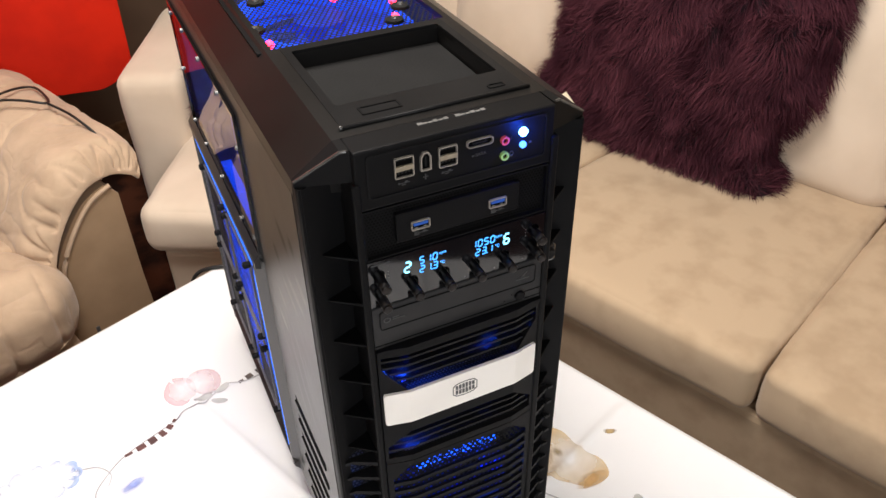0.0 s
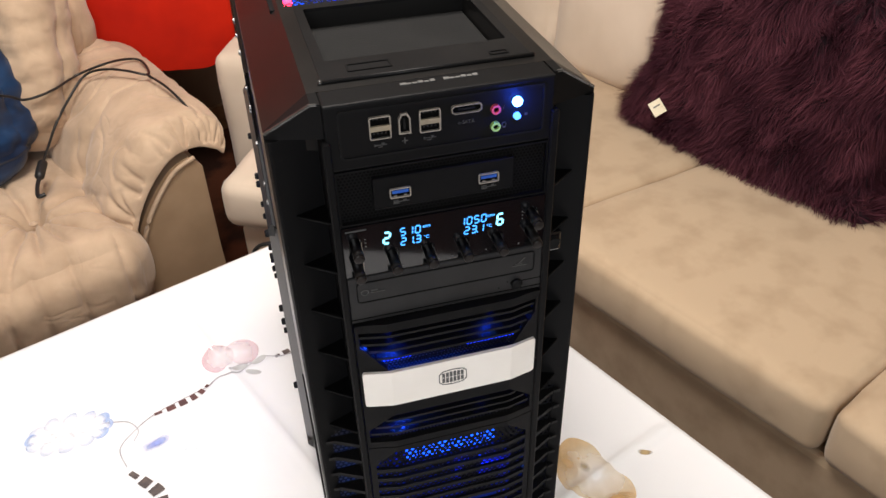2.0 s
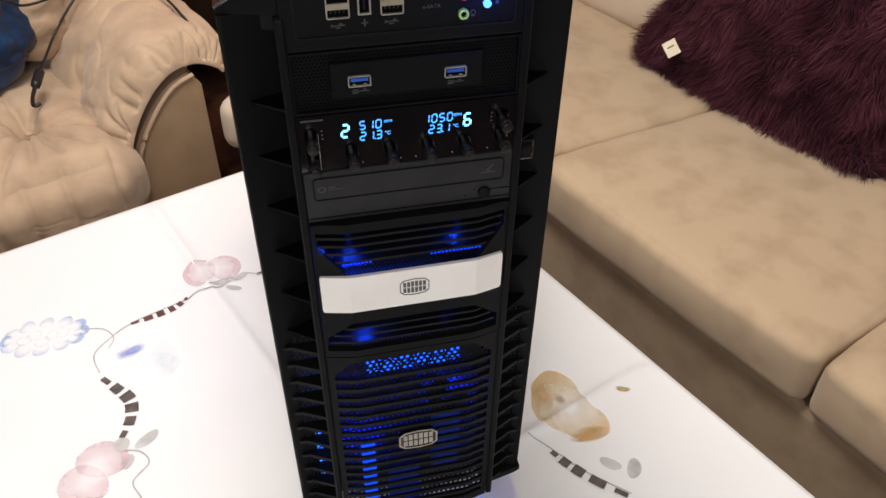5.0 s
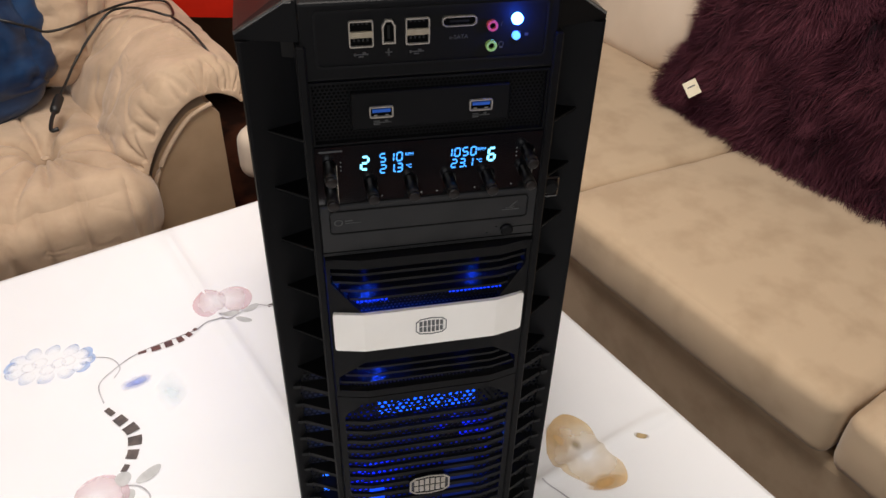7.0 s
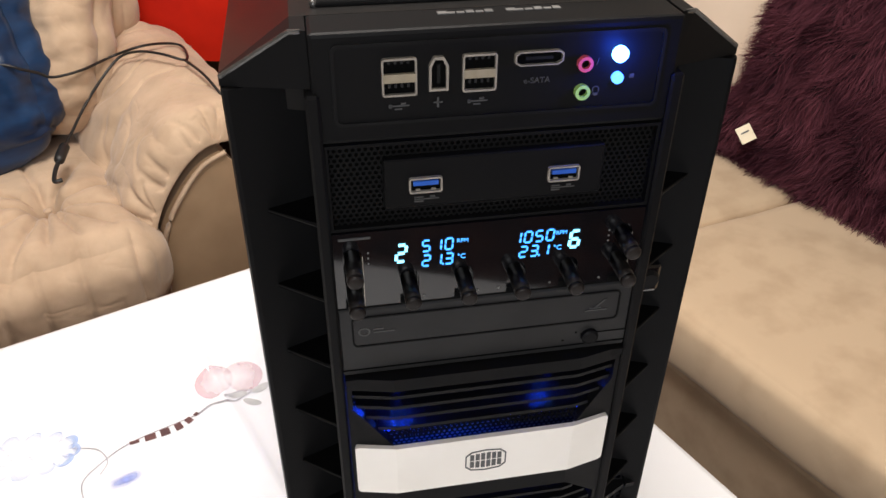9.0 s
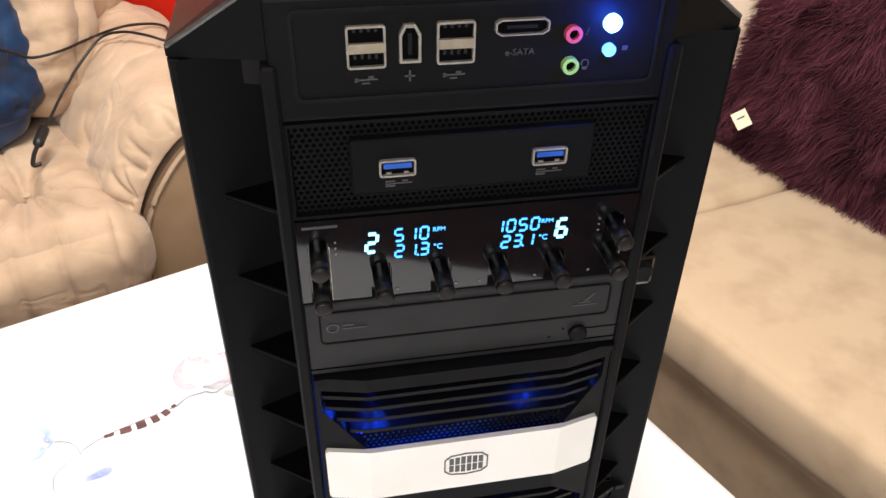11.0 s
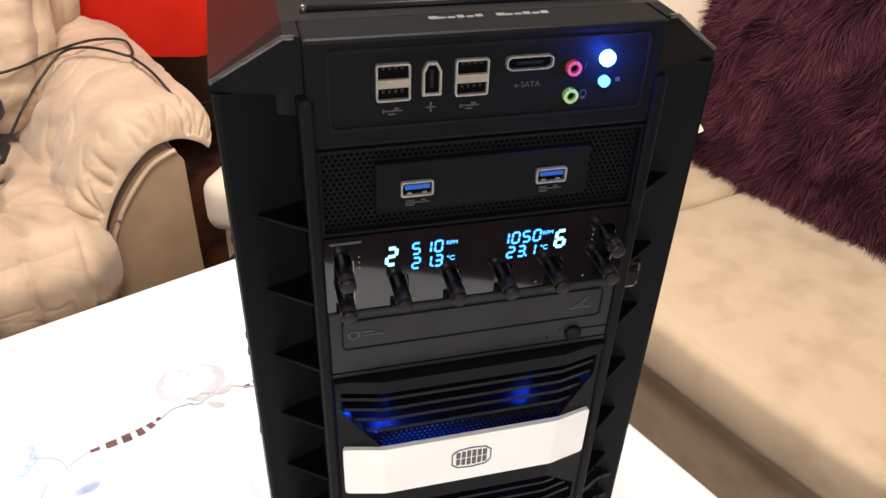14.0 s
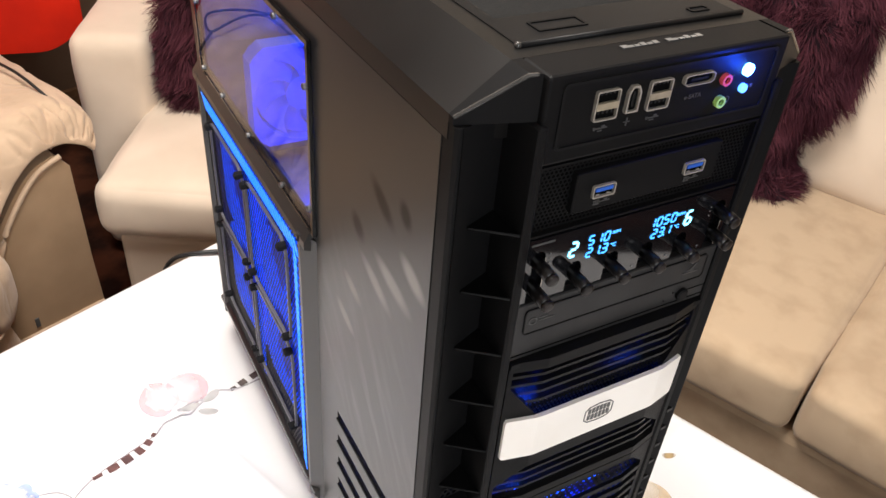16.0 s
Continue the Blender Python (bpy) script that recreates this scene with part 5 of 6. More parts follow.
tube(bm, [(0.0885, 0.012, 0.453), (0.0885, 0.0095, 0.453)], [0.006, 0.0045], 16)
part("latch_button", bm, TRIM, latch)

# ---- front: port panel ----
bm = bmesh.new()
box(bm, -0.0778, 0.0778, 0.0015, 0.026, 0.5505, ZT, 0.0018, 2)
io = part("port_panel", bm, BLACK, tower, "black front panel with sockets and power button")
bm = bmesh.new()
ring(bm, rounded(-0.0695, 0.0700, 0.5585, 0.5935, 0.003), rounded(-0.0680, 0.0685, 0.5600, 0.5920, 0.0022), 1, 0.0006, 0.0018)
part("panel_border", bm, TRIM, io)


def socket(x, z, w, h, parent, rows=1, tongue=TIN):
    bm = bmesh.new()
    ring(bm, rounded(x - w / 2, x + w / 2, z - h / 2, z + h / 2, 0.0012), rounded(x - w / 2 + 0.0008, x + w / 2 - 0.0008, z - h / 2 + 0.0008, z + h / 2 - 0.0008, 0.0006), 1, -0.0005, 0.0016)
    sh = part("socket", bm, CHROME, parent, "metal socket shell")
    quick("socket_inside", DARKHOLE, sh, (x - w / 2 + 0.001, x + w / 2 - 0.001, 0.0009, 0.0013, z - h / 2 + 0.001, z + h / 2 - 0.001))
    return sh


for x in (-0.0425, -0.0095):
    sh = socket(x, 0.579, 0.0143, 0.0160, io)
    quick("divider", TIN, sh, (x - 0.0066, x + 0.0066, -0.0007, 0.0012, 0.5770, 0.5806))
    for z in (0.5852, 0.5752):
        quick("contacts", DRIVE, sh, *[(x - 0.0046 + 0.0026 * k, x - 0.0036 + 0.0026 * k, 0.0002, 0.0008, z - 0.0006, z + 0.0010) for k in range(4)])
    # plug-type mark under the socket
    quick("port_mark", PRINT, io, (x - 0.004, x + 0.004, 0.0011, 0.0016, 0.5659, 0.5665), (x + 0.0005, x + 0.0025, 0.0011, 0.0016, 0.5667, 0.5676), (x - 0.0045, x - 0.0033, 0.0011, 0.0016, 0.5654, 0.5670), (x - 0.0020, x + 0.001, 0.0011, 0.0016, 0.5645, 0.5651))
bm = bmesh.new()
o = [(-0.0305, 0.5725), (-0.0225, 0.5725), (-0.0225, 0.5832), (-0.0245, 0.5868), (-0.0285, 0.5868), (-0.0305, 0.5832)]
ring(bm, o, [(-0.0265 + (x + 0.0265) * 0.76, 0.579 + (z - 0.579) * 0.86) for x, z in o], 1, -0.0008, 0.0016)
fw = part("socket", bm, CHROME, io, "narrow metal socket shell")
bm = bmesh.new()
prism(bm, [(-0.0265 + (x + 0.0265) * 0.78, 0.579 + (z - 0.579) * 0.88) for x, z in o], 1, 0.0009, 0.0013)
part("socket_inside", bm, DARKHOLE, fw)
quick("contacts", RUBBER, fw, (-0.0272, -0.0258, 0.0, 0.0011, 0.5755, 0.5835))
quick("port_mark", PRINT, io, (-0.0269, -0.0261, 0.0011, 0.0016, 0.5645, 0.569), (-0.0285, -0.0245, 0.0011, 0.0016, 0.5664, 0.567))
bm = bmesh.new()
o = [(0.0050, 0.5822), (0.0072, 0.5808), (0.0233, 0.5808), (0.0255, 0.5822), (0.0255, 0.5856), (0.0238, 0.5868), (0.0067, 0.5868), (0.0050, 0.5856)]
ring(bm, o, [(0.01525 + (x - 0.01525) * 0.94, 0.5838 + (z - 0.5838) * 0.84) for x, z in o], 1, -0.0010, 0.0016)
es = part("socket", bm, CHROME, io, "wide metal data socket")
bm = bmesh.new()
prism(bm, [(0.01525 + (x - 0.01525) * 0.95, 0.5838 + (z - 0.5838) * 0.86) for x, z in o], 1, 0.0009, 0.0013)
part("socket_inside", bm, DARKHOLE, es)
quick("tongue", RUBBER, es, (0.0095, 0.0210, -0.0002, 0.0012, 0.5832, 0.5845))
FRONT = Matrix.Rotation(radians(90), 4, "X")
lettering("port_lettering", "e-SATA", 0.0036, Matrix.Translation((0.0153, 0.0013, 0.5735)) @ FRONT, PRINT, io)


def jack(x, z, material, label):
    bm = bmesh.new()
    c = [(math.cos(2 * math.pi * k / 24), math.sin(2 * math.pi * k / 24)) for k in range(24)]
    ring(bm, [(x + 0.0033 * a, z + 0.0033 * b) for a, b in c], [(x + 0.0019 * a, z + 0.0019 * b) for a, b in c], 1, -0.0012, 0.0016)
    j = part("audio_jack", bm, material, io, label)
    bm = bmesh.new()
    prism(bm, [(x + 0.002 * a, z + 0.002 * b) for a, b in c], 1, 0.0006, 0.0012)
    part("jack_hole", bm, DARKHOLE, j)


jack(0.0352, 0.5800, PINK, "pink audio jack")
jack(0.0352, 0.5675, GREEN, "light green audio jack")
lettering("jack_mark", "/", 0.0042, Matrix.Translation((0.0412, 0.0013, 0.5800)) @ FRONT, PRINT, io)
bm = bmesh.new()
ring(bm, rounded(0.0400, 0.0432, 0.5662, 0.5692, 0.0013), rounded(0.0405, 0.0427, 0.5650, 0.5688, 0.0008), 1, 0.0011, 0.0016)
part("jack_mark", bm, PRINT, io)
for z, r, m_, label in ((0.5832, 0.0034, LED_BLUE, "glowing blue power button"), (0.5728, 0.0025, LED_BLUE_DIM, "glowing blue reset button")):
    bm = bmesh.new()
    tube(bm, [(0.0503, 0.0014, z), (0.0503, -0.0006, z), (0.0503, -0.0012, z)], [r, r, r * 0.7], 24)
    part("lit_button", bm, m_, io, label)
quick("button_mark", PRINT, io, (0.0560, 0.0580, 0.0011, 0.0016, 0.5720, 0.5738))
# point lamp added before the panel, for the blue glare round the button
lamp("power_button_halo", "POINT", (0.0515, -0.008, T + 0.5830), 0.07, (0.008, 0.07, 1.0), 0.003)

# ---- front: mesh bay with two blue sockets ----
bm = bmesh.new()
ring(bm, [(-0.0762, 0.5065), (0.0762, 0.5065), (0.0762, 0.5495), (-0.0762, 0.5495)], [(-0.0735, 0.5080), (0.0735, 0.5080), (0.0735, 0.5480), (-0.0735, 0.5480)], 1, 0.002, 0.014)
bay = part("mesh_bay", bm, BLACK, tower)
quick("bay_backing", DARKHOLE, bay, (-0.075, 0.075, 0.0075, 0.010, 0.507, 0.549))
lattice("bay_mesh", 0.147, 0.040, 0.0027, 0.0019, Matrix.Translation((0, 0.0055, 0.528)) @ FRONT, BLACK, bay)
quick("socket_plate", BLACK, bay, (-0.0503, 0.0497, 0.0012, 0.007, 0.5168, 0.5412), bev=0.0006, label="black plate with two blue sockets")
for x in (-0.032, 0.031):
    sh = socket(x, 0.5285, 0.0148, 0.0076, bay)
    quick("blue_tongue", USB_BLUE, sh, (x - 0.0056, x + 0.0056, -0.0004, 0.0012, 0.5286, 0.5308))
    quick("lower_pins", CHROME, sh, (x - 0.0045, x - 0.0025, 0.0002, 0.0008, 0.5258, 0.5266), (x + 0.0025, x + 0.0045, 0.0002, 0.0008, 0.5258, 0.5266))
    quick("port_mark", PRINT, bay, (x - 0.0050, x + 0.0060, 0.0008, 0.0013, 0.5208, 0.5213), (x - 0.0050, x - 0.0010, 0.0008, 0.0013, 0.5196, 0.5203), (x - 0.005, x - 0.001, 0.0008, 0.0013, 0.5218, 0.5224), (x + 0.0020, x + 0.0042, 0.0008, 0.0013, 0.5217, 0.5225))

# ---- front: fan controller ----
controller = quick("fan_controller", GLOSS, tower, (-0.0752, 0.0752, 0.006, 0.020, 0.4625, 0.5062), label="glossy black fan controller with blue figures")
KX = [(-0.0662, 0.4975), (-0.0400, 0.4835), (-0.0135, 0.4825), (0.0125, 0.4815), (0.0390, 0.4810), (0.0650, 0.4975)]
# the face plate is notched upward round every slider
edge = [(-0.0748, 0.5058), (-0.0748, 0.4635)]
for x, z in KX:
    edge += [(x - 0.0046, 0.4635), (x - 0.0046, z - 0.0046)]
    edge += [(x + 0.0046 * math.cos(radians(a)), z - 0.0046 + 0.0046 * math.sin(radians(a))) for a in (150, 120, 90, 60, 30)]
    edge += [(x + 0.0046, z - 0.0046), (x + 0.0046, 0.4635)]
edge += [(0.0748, 0.4635), (0.0748, 0.5058)]
bm = bmesh.new()
prism(bm, edge, 1, 0.0012, 0.0058)
bmesh.ops.triangulate(bm, faces=[f for f in bm.faces if len(f.verts) > 4])
plate = part("face_plate", bm, GLOSS, controller, "glossy black face plate")
for x, z in KX:
    quick("slot_edge", CHROME if abs(x) > 0.06 else TRIM, controller, (x + 0.0043, x + 0.0047, 0.0009, 0.0013, 0.4640, z - 0.005))


def slider(x, z):
    """A smoked stick that stands out from the slot, slightly rounded at its tip."""
    bm = bmesh.new()
    tube(bm, [(x, 0.006, z), (x, -0.007, z - 0.0006), (x, -0.0115, z - 0.0012)], [0.0038, 0.0039, 0.0039], 16)
    k = part("slider_knob", bm, KNOB, controller, "smoked glossy slider stick", smooth=True)
    bm = bmesh.new()
    tube(bm, [(x, -0.0115, z - 0.0012), (x, -0.0130, z - 0.0014), (x, -0.0138, z - 0.0015), (x, -0.0141, z - 0.0015)], [0.0039, 0.0039, 0.0035, 0.0026], 16)
    part("knob_tip", bm, KNOB_TIP, k, smooth=True)


for x, z in ((-0.0662, 0.4900), (-0.0662, 0.4720), (-0.0400, 0.4745), (-0.0135, 0.4740), (0.0125, 0.4735), (0.0390, 0.4730), (0.0650, 0.4910), (0.0650, 0.4745)):
    slider(x, z)
SEG = {"0": "abcdef", "1": "bc", "2": "abged", "3": "abgcd", "5": "afgcd", "6": "afgedc"}


def figure(ch, x, z, w, h, t, material, parent):
    """A seven-segment figure at its lower left corner, leaning slightly."""
    bars = {"a": (0, h, w, h), "g": (0, h / 2, w, h / 2), "d": (0, 0, w, 0), "f": (0, h / 2, 0, h), "e": (0, 0, 0, h / 2), "b": (w, h / 2, w, h), "c": (w, 0, w, h / 2)}
    bm = bmesh.new()
    for s in SEG[ch]:
        x0, z0, x1, z1 = bars[s]
        g = 0.10 * h
        if z0 == z1:
            x0, x1, z0, z1 = x0 + g * 0.7, x1 - g * 0.7, z0 - t / 2, z1 + t / 2
        else:
            x0, x1, z0, z1 = x0 - t / 2, x1 + t / 2, z0 + g * 0.7, z1 - g * 0.7
        lean = 0.08
        prism(bm, [(x + x0 + lean * z0, z + z0), (x + x1 + lean * z0, z + z0), (x + x1 + lean * z1, z + z1), (x + x0 + lean * z1, z + z1)], 1, 0.0006, 0.0011)
    return part("figure", bm, material, parent)


figure("2", -0.0462, 0.4880, 0.0044, 0.0092, 0.0014, DIGIT_BIG, plate)
figure("6", 0.0378, 0.4868, 0.0044, 0.0092, 0.0014, DIGIT_BIG, plate)
for text, x, z in (("510", -0.0338, 0.4925), ("213", -0.0338, 0.4842), ("1050", 0.0098, 0.4920), ("231", 0.0132, 0.4837)):
    for k, ch in enumerate(text):
        figure(ch, x + k * 0.0054, z, 0.0034, 0.0060, 0.0008, DIGIT, plate)
for x, z in ((-0.0338 + 0.0099, 0.4842), (0.0132 + 0.0099, 0.4837)):
    quick("figure_point", DIGIT, plate, (x - 0.0004, x + 0.0004, 0.0006, 0.0011, z - 0.0002, z + 0.0006))
for x, z in ((-0.0146, 0.4966), (0.0335, 0.4958)):
    lettering("unit", "RPM", 0.0030, Matrix.Translation((x, 0.0010, z)) @ FRONT, DIGIT, plate)
for x, z in ((-0.0150, 0.4876), (0.0322, 0.4872)):
    lettering("unit", "°C", 0.0038, Matrix.Translation((x, 0.0010, z)) @ FRONT, DIGIT, plate)
quick("maker_bar", PRINT, plate, (-0.0722, -0.0575, 0.0008, 0.0011, 0.5022, 0.5034))
for x in (-0.0590, 0.0575):
    for z in (0.4945, 0.4915, 0.4885):
        quick("printed_dot", SILVER_PRINT, plate, (x - 0.0004, x + 0.0004, 0.0008, 0.0011, z - 0.0004, z + 0.0004))
for x in (0.004, 0.030, 0.0555, -0.033, -0.0065):
    quick("printed_dot", SILVER_PRINT, plate, (x - 0.0005, x + 0.0005, 0.0008, 0.0011, 0.4660, 0.4670))

# ---- front: disc drive ----
drive = quick("disc_drive", DRIVE, tower, (-0.0752, 0.0752, 0.0010, 0.020, 0.4195, 0.4618), bev=0.0008, label="matt black disc drive bezel")
bm = bmesh.new()
ring(bm, rounded(-0.0690, 0.0690, 0.4385, 0.4572, 0.003), rounded(-0.0682, 0.0682, 0.4393, 0.4564, 0.0024), 1, 0.0002, 0.0014)
part("tray_edge", bm, BLACK, drive)
quick("tray_face", DRIVE, drive, (-0.0680, 0.0680, 0.0006, 0.0014, 0.4395, 0.4562))
quick("seam", DARKHOLE, drive, (-0.0748, 0.0748, 0.0006, 0.0011, 0.4228, 0.4234), (0.050, 0.0748, 0.0006, 0.0011, 0.4300, 0.4304))
bm = bmesh.new()
c24 = [(math.cos(2 * math.pi * k / 24), math.sin(2 * math.pi * k / 24)) for k in range(24)]
ring(bm, [(-0.0630 + 0.0030 * a, 0.4480 + 0.0026 * b) for a, b in c24], [(-0.0630 + 0.0022 * a, 0.4480 + 0.0019 * b) for a, b in c24], 1, 0.0002, 0.0006)
part("maker_mark", bm, PRINT, drive)
quick("maker_mark", PRINT, drive, (-0.0585, -0.0535, 0.0002, 0.0006, 0.4488, 0.4497), (-0.0585, -0.0480, 0.0002, 0.0006, 0.4470, 0.4476))
quick("maker_mark", PRINT, drive, (0.0505, 0.0625, 0.0002, 0.0006, 0.4455, 0.4462), (0.0530, 0.0590, 0.0002, 0.0006, 0.4470, 0.4476))
bm = bmesh.new()
prism(bm, [(0.0555, 0.4480), (0.0570, 0.4480), (0.0615, 0.4525), (0.0600, 0.4522)], 1, 0.0002, 0.0006)
part("maker_mark", bm, PRINT, drive)
bm = bmesh.new()
tube(bm, [(0.0548, 0.0012, 0.4285), (0.0548, -0.0012, 0.4285), (0.0548, -0.0020, 0.4285)], [0.0046, 0.0046, 0.0034], 24)
part("eject_button", bm, BLACK, drive)
quick("eject_hole", DARKHOLE, drive, (0.0470, 0.0478, 0.0006, 0.0011, 0.4310, 0.4318), (0.040, 0.0412, 0.0006, 0.0011, 0.4266, 0.4272))

# ---- front: vented drive door with the white plate ----


def door_face(bm, outline, depth=0.006):
    """A faceted plate: an outline in x and z whose front follows the bulge."""
    fr = [bm.verts.new((x, bulge(x), z)) for x, z in outline]
    bk = [bm.verts.new((x, bulge(x) + depth, z)) for x, z in outline]
    faces = [bm.faces.new(fr), bm.faces.new(bk[::-1])]
    n = len(outline)
    for k in range(n):
        faces.append(bm.faces.new((fr[k], bk[k], bk[(k + 1) % n], fr[(k + 1) % n])))
    bmesh.ops.recalc_face_normals(bm, faces=faces)


def strip(bm, x0, x1, za, zb, depth=0.006, cut=None):
    """door_face pieces split at the facet lines, za and zb functions of x or numbers."""
    fa = za if callable(za) else (lambda x: za)
    fb = zb if callable(zb) else (lambda x: zb)
    xs = sorted({x0, x1, *[x for x in (-0.05, 0.05) if x0 < x < x1]})
    for a, b in zip(xs, xs[1:]):
        door_face(bm, [(a, fa(a)), (b, fa(b)), (b, fb(b)), (a, fb(a))], depth)


bm = bmesh.new()
HX = 0.0742
strip(bm, -HX, HX, 0.3185, 0.3325)
door = part("drive_door", bm, BLACK, tower, "vented black drive door")
for name, x0, x1, z0, z1 in (("top_rail", -HX, HX, 0.4105, 0.4185), ("bottom_rail", -HX, HX, 0.2795, 0.2865), ("side_rail", -HX, -0.0715, 0.3325, 0.4105), ("side_rail", 0.0715, HX, 0.3325, 0.4105), ("side_rail", -HX, -0.0715, 0.2865, 0.3185), ("side_rail", 0.0715, HX, 0.2865, 0.3185)):
    bm = bmesh.new()
    strip(bm, x0, x1, z0, z1)
    bmesh.ops.remove_doubles(bm, verts=bm.verts, dist=0.00002)
    part(name, bm, BLACK, door)
for s in (-1, 1):
    for pts in ([(s * 0.0715, 0.3700), (s * 0.0515, 0.3700), (s * 0.0715, 0.3965)], [(s * 0.0715, 0.3190), (s * 0.0715, 0.3010), (s * 0.0500, 0.3190)]):
        bm = bmesh.new()
        door_face(bm, pts if s > 0 else pts[::-1])
        part("corner_web", bm, BLACK, door)
quick("top_cover", BLACK, door, (-HX, HX, -0.0015, 0.019, 0.4145, 0.4183))
# slats, each following the facets
for z, x_half, y_back in [(0.4045, 0.071, 0.0), (0.3970, 0.070, 0.0), (0.3895, 0.065, 0.0), (0.3815, 0.059, 0.0), (0.3105, 0.057, 0.0), (0.3025, 0.066, 0.0), (0.2945, 0.070, 0.0)]:
    bm = bmesh.new()
    xs = [-x_half, -0.05, 0.05, x_half]
    va = [[bm.verts.new((x, bulge(x) + 0.0016 + dy, z + dz - dy * 0.25)) for x in xs] for dy, dz in ((0, -0.0011), (0, 0.0011), (0.014, 0.0011), (0.014, -0.0011))]
    for k in range(4):
        for i in range(3):
            bm.faces.new((va[k][i], va[k][i + 1], va[(k + 1) % 4][i + 1], va[(k + 1) % 4][i]))
    for i in (0, 3):
        bm.faces.new([va[k][i] for k in range(4)])
    bmesh.ops.recalc_face_normals(bm, faces=bm.faces)
    part("slat", bm, TRIM, door)
# sloping sills inside the openings, perforated, and mesh behind
lattice("door_mesh", 0.144, 0.130, 0.0030, 0.0021, Matrix.Translation((0, 0.014, 0.350)) @ FRONT, MESH, door, label="black perforated mesh with blue light behind")
for z in (0.3735, 0.2875):
    lattice("sill_mesh", 0.124, 0.014, 0.0030, 0.0021, Matrix.Translation((0, 0.0055, z)) @ Matrix.Rotation(radians(8), 4, "X"), MESH, door)
# white plate: flat middle and two bevelled ends
bm = bmesh.new()
o = rounded(-0.0722, 0.0722, 0.3328, 0.3695, 0.0025)
for a, b in ((-0.0722, -0.05), (-0.05, 0.05), (0.05, 0.0722)):
    if a < -0.06:
        pts = [(-0.05, 0.3695)] + [(x, z) for x, z in o if x < -0.06] + [(-0.05, 0.3328)]
    elif b > 0.06:
        right = [(x, z) for x, z in o if x > 0.06]
        half = len(right) // 2
        pts = [(0.05, 0.3328)] + right[half:] + right[:half] + [(0.05, 0.3695)]
    else:
        pts = [(-0.05, 0.3328), (0.05, 0.3328), (0.05, 0.3695), (-0.05, 0.3695)]
    fr = [bm.verts.new((x, bulge(x) - 0.0022, z)) for x, z in pts]
    bk = [bm.verts.new((x, bulge(x) + 0.0008, z)) for x, z in pts]
    bm.faces.new(fr), bm.faces.new(bk)
    for k in range(len(pts)):
        bm.faces.new((fr[k], bk[k], bk[(k + 1) % len(pts)], fr[(k + 1) % len(pts)]))
bmesh.ops.remove_doubles(bm, verts=bm.verts, dist=0.00002)
bmesh.ops.recalc_face_normals(bm, faces=bm.faces)
white = part("white_plate", bm, WHITE_PLATE, door, "white front plate with a grey hexagonal mark")


def badge(cx, cz, w, h, y, line, bars, parent, name, lw=0.0006, label=""):
    hexa = [(cx - w / 2, cz - h * 0.26), (cx - w * 0.36, cz - h * 0.44), (cx, cz - h / 2), (cx + w * 0.36, cz - h * 0.44), (cx + w / 2, cz - h * 0.26), (cx + w / 2, cz + h * 0.26), (cx + w * 0.36, cz + h * 0.44), (cx, cz + h / 2), (cx - w * 0.36, cz + h * 0.44), (cx - w / 2, cz + h * 0.26)]
    f = 1 - 2 * lw / h
    bm = bmesh.new()
    ring(bm, hexa, [(cx + (x - cx) * (1 - 2 * lw / w), cz + (z - cz) * f) for x, z in hexa], 1, y - 0.0004, y)
    b = part(name, bm, line, parent, label)
    boxes = []
    for row, n in ((0.18, 6), (-0.18, 6)):
        for k in range(n):
            x = cx - w * 0.40 + w * 0.80 * (k + 0.5) / n
            tall = 0.17 - 0.05 * abs(k - 2.5) / 2.5
            boxes.append((x - w * 0.050, x + w * 0.050, y - 0.0004, y, cz + h * (row - (tall if row < 0 else 0.15)), cz + h * (row + (tall if row > 0 else 0.15))))
    quick("mark_bars", bars, b, *boxes)
    return hexa, b


badge(0.0000, 0.3515, 0.0235, 0.0170, -0.0077, LOGO_GREY, LOGO_GREY, white, "plate_mark", 0.0007)

# ---- front: lower grille ----
GZ0, GZ1 = 0.030, 0.2785
bm = bmesh.new()
strip(bm, -HX, HX, GZ0, 0.042)
strip(bm, -HX, -0.0690, 0.042, GZ1)
strip(bm, 0.0690, HX, 0.042, GZ1)
strip(bm, -0.0690, 0.0690, 0.2725, GZ1)
for s in (-1, 1):
    pts = [(s * 0.0690, 0.2730), (s * 0.0690, 0.2560), (s * 0.0515, 0.2730)]
    door_face(bm, pts if s > 0 else pts[::-1])
grille = part("lower_grille", bm, BLACK, tower, "black slatted lower grille lit blue inside")
n_slats = 17
for k in range(n_slats):
    z = 0.2475 - 0.01235 * k
    bm = bmesh.new()
    xh = 0.0688
    xs = [-xh, -0.05, 0.05, xh]
    va = [[bm.verts.new((x, bulge(x) + dy, z + dz)) for x in xs] for dy, dz in ((0, -0.0021), (0.0004, 0.0017), (0.0036, 0.0012), (0.0036, -0.0012))]
    for j in range(4):
        for i in range(3):
            bm.faces.new((va[j][i], va[j][i + 1], va[(j + 1) % 4][i + 1], va[(j + 1) % 4][i]))
    for i in (0, 3):
        bm.faces.new([va[j][i] for j in range(4)])
    bmesh.ops.recalc_face_normals(bm, faces=bm.faces)
    part("slat", bm, TRIM, grille)
lattice("grille_mesh", 0.140, 0.232, 0.0050, 0.0030, Matrix.Translation((0, 0.0050, 0.158)) @ FRONT, MESH, grille, label="black perforated mesh")
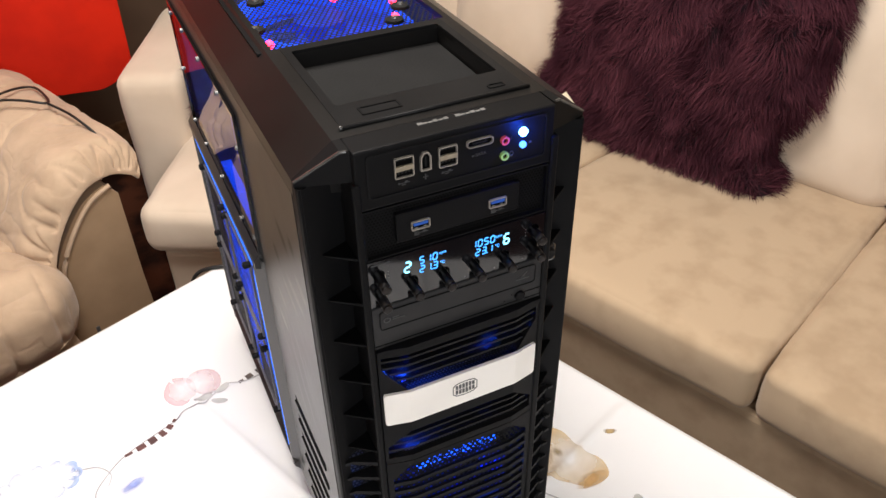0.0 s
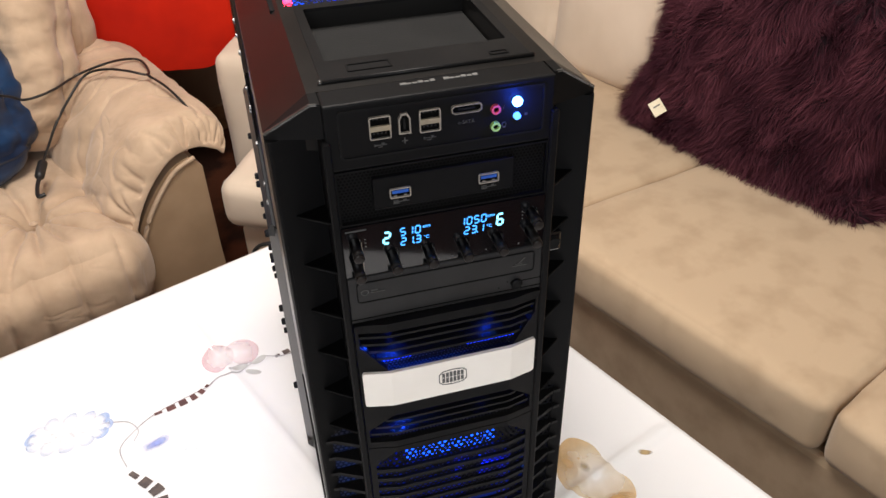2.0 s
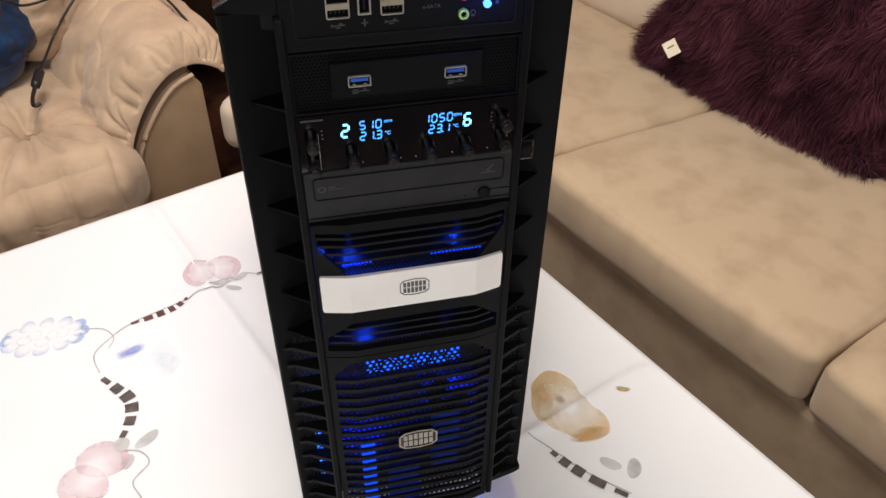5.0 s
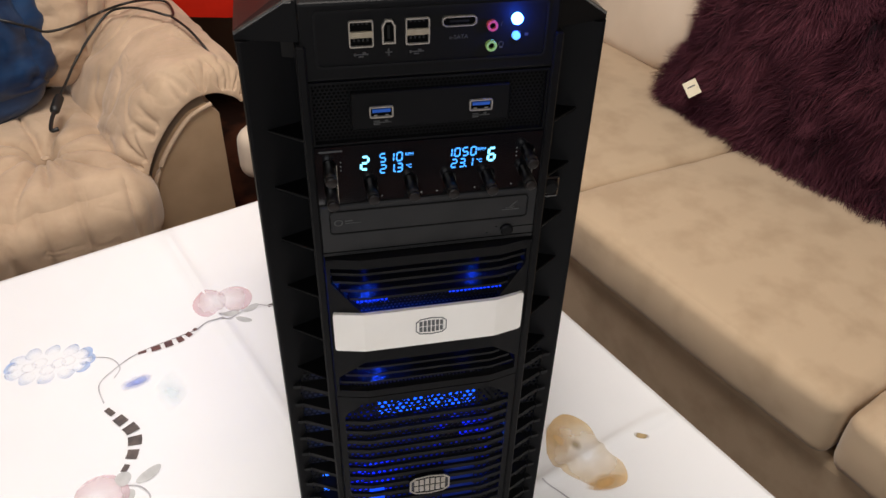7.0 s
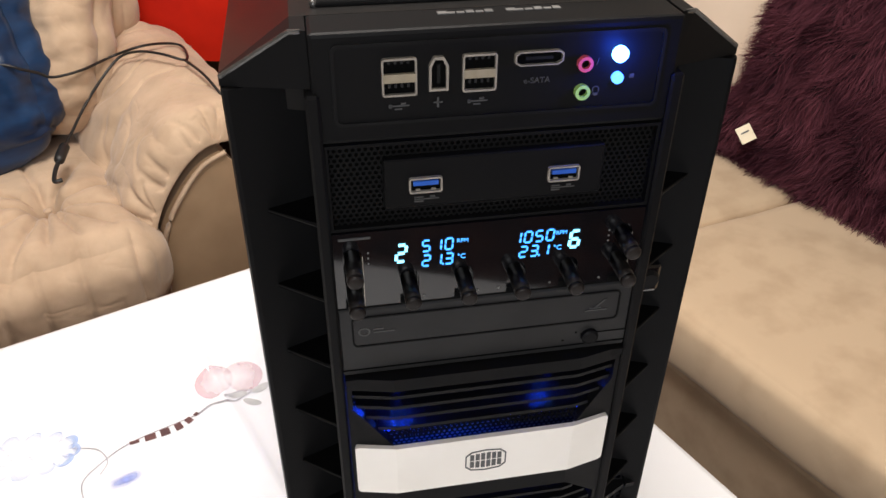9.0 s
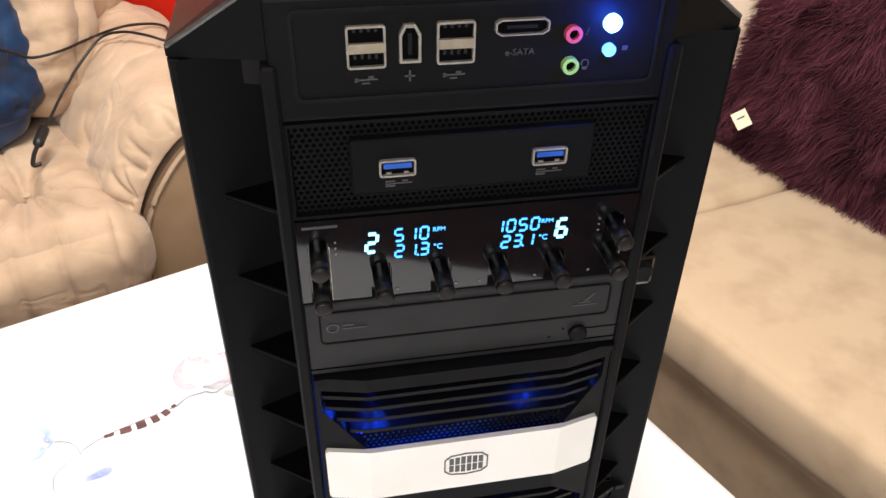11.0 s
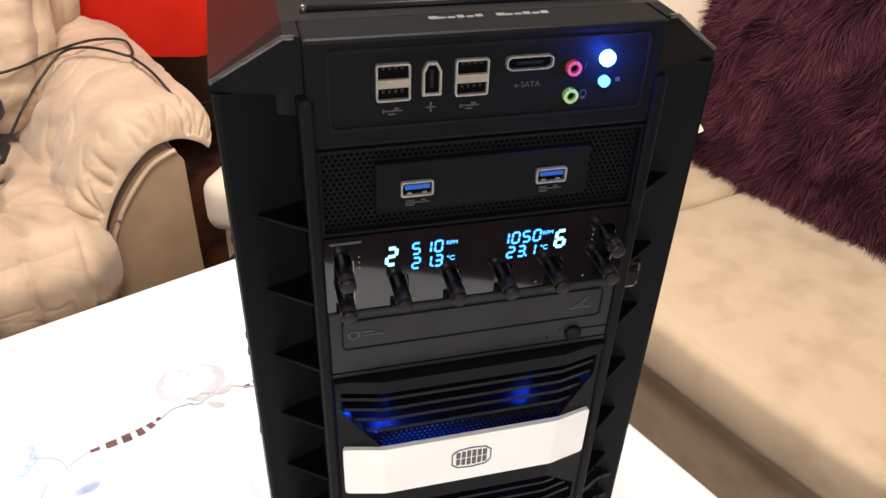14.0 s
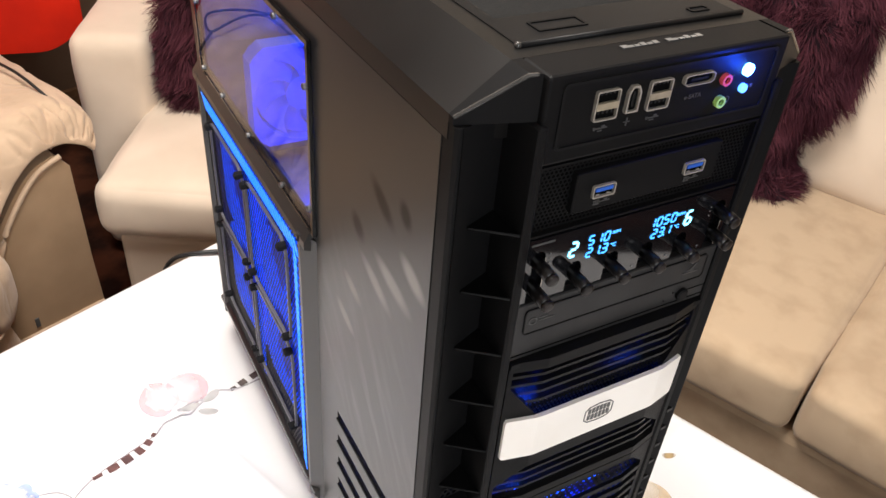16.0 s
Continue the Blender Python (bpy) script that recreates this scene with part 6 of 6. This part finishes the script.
lattice("inner_mesh", 0.120, 0.060, 0.0068, 0.0056, Matrix.Translation((0.001, 0.0095, 0.243)) @ FRONT @ Matrix.Rotation(radians(9), 4, "Z"), MESH, grille)
hexa, bd_ = badge(0.0010, 0.1575, 0.0365, 0.0260, -0.0087, CHROME, CHROME, grille, "silver_badge", 0.0016, "silver hexagonal badge on the grille")
bm = bmesh.new()
prism(bm, [(0.001 + (x - 0.001) * 0.99, 0.1575 + (z - 0.1575) * 0.99) for x, z in hexa], 1, -0.0083, -0.0045)
part("badge_backing", bm, GLOSS, bd_)

# fans and blue lights behind the front
fan("front_fan", 0.138, Matrix.Translation((0, 0.046, 0.135)) @ Matrix.Rotation(radians(90), 4, "X"), tower, 7, lit=GLOW_DIM)
quick("front_bulkhead", STEEL_BLACK, tower, (-0.110, 0.110, 0.0645, 0.068, 0.036, 0.55))
for x, z, m_ in ((-0.047, 0.3790, LED_BLUE), (0.040, 0.3850, LED_BLUE_DIM), (-0.045, 0.2960, LED_BLUE_DIM), (0.030, 0.300, LED_BLUE_DIM), (-0.046, 0.392, LED_BLUE_DIM)):
    bm = bmesh.new()
    bmesh.ops.create_uvsphere(bm, u_segments=10, v_segments=6, radius=0.0016, matrix=Matrix.Translation((x, 0.0105, z)))
    part("blue_led", bm, m_, tower)
# flat glowing patches added behind mesh and slats, for the blue light spread there
for x0, x1, z0, z1, y, m_ in ((-0.0480, -0.0460, 0.374, 0.408, 0.0085, LED_GLOW), (0.0360, 0.0375, 0.384, 0.408, 0.0095, LED_GLOW), (-0.060, -0.030, 0.3706, 0.3720, 0.0045, LED_GLOW), (0.016, 0.056, 0.3706, 0.3720, 0.0048, LED_GLOW), (-0.054, -0.040, 0.3706, 0.3720, 0.0070, LED_STRIP), (-0.058, -0.030, 0.2890, 0.2960, 0.0175, LED_GLOW), (-0.035, -0.012, 0.3060, 0.3085, 0.0165, LED_STRIP), (0.026, 0.036, 0.296, 0.312, 0.0175, LED_GLOW), (-0.040, 0.044, 0.2360, 0.2640, 0.0125, LED_HEX), (-0.052, -0.039, 0.040, 0.150, 0.0010, GLOW_EDGE), (0.016, 0.044, 0.095, 0.175, 0.0025, GLOW_DIM), (-0.028, 0.004, 0.040, 0.105, 0.0025, GLOW_DIM), (-0.0925, -0.0825, 0.085, 0.165, 0.0212, LED_STRIP), (0.0825, 0.0865, 0.135, 0.200, 0.0212, LED_STRIP)):
    quick("led_glow_patch", m_, tower, (x0, x1, y, y + 0.002, z0, z1))
BL = (0.005, 0.06, 1.0)
lamp("front_led_upper", "POINT", (-0.045, 0.024, T + 0.386), 0.18, BL, 0.003)
lamp("front_led_upper_b", "POINT", (0.038, 0.026, T + 0.390), 0.12, BL, 0.003)
lamp("front_led_middle", "POINT", (-0.040, 0.026, T + 0.300), 0.30, BL, 0.003)
lamp("front_led_top_row", "POINT", (0.0, 0.030, T + 0.262), 0.012, BL, 0.004)
lamp("front_led_low", "POINT", (-0.045, 0.028, T + 0.11), 0.30, BL, 0.004)
lamp("front_led_low_b", "POINT", (0.045, 0.028, T + 0.17), 0.20, BL, 0.004)
lamp("inside_blue", "POINT", (-0.03, 0.44, T + 0.26), 0.45, (0.005, 0.05, 1.0), 0.03)
lamp("inside_blue_upper", "POINT", (0.02, 0.45, T + 0.40), 0.8, (0.006, 0.07, 1.0), 0.03)
for x, y in ((-0.070, 0.222), (0.048, 0.232), (0.020, 0.320)):
    lamp("roof_red_led", "POINT", (x, y, T + 0.586), 0.012, (1.0, 0.03, 0.06), 0.003)
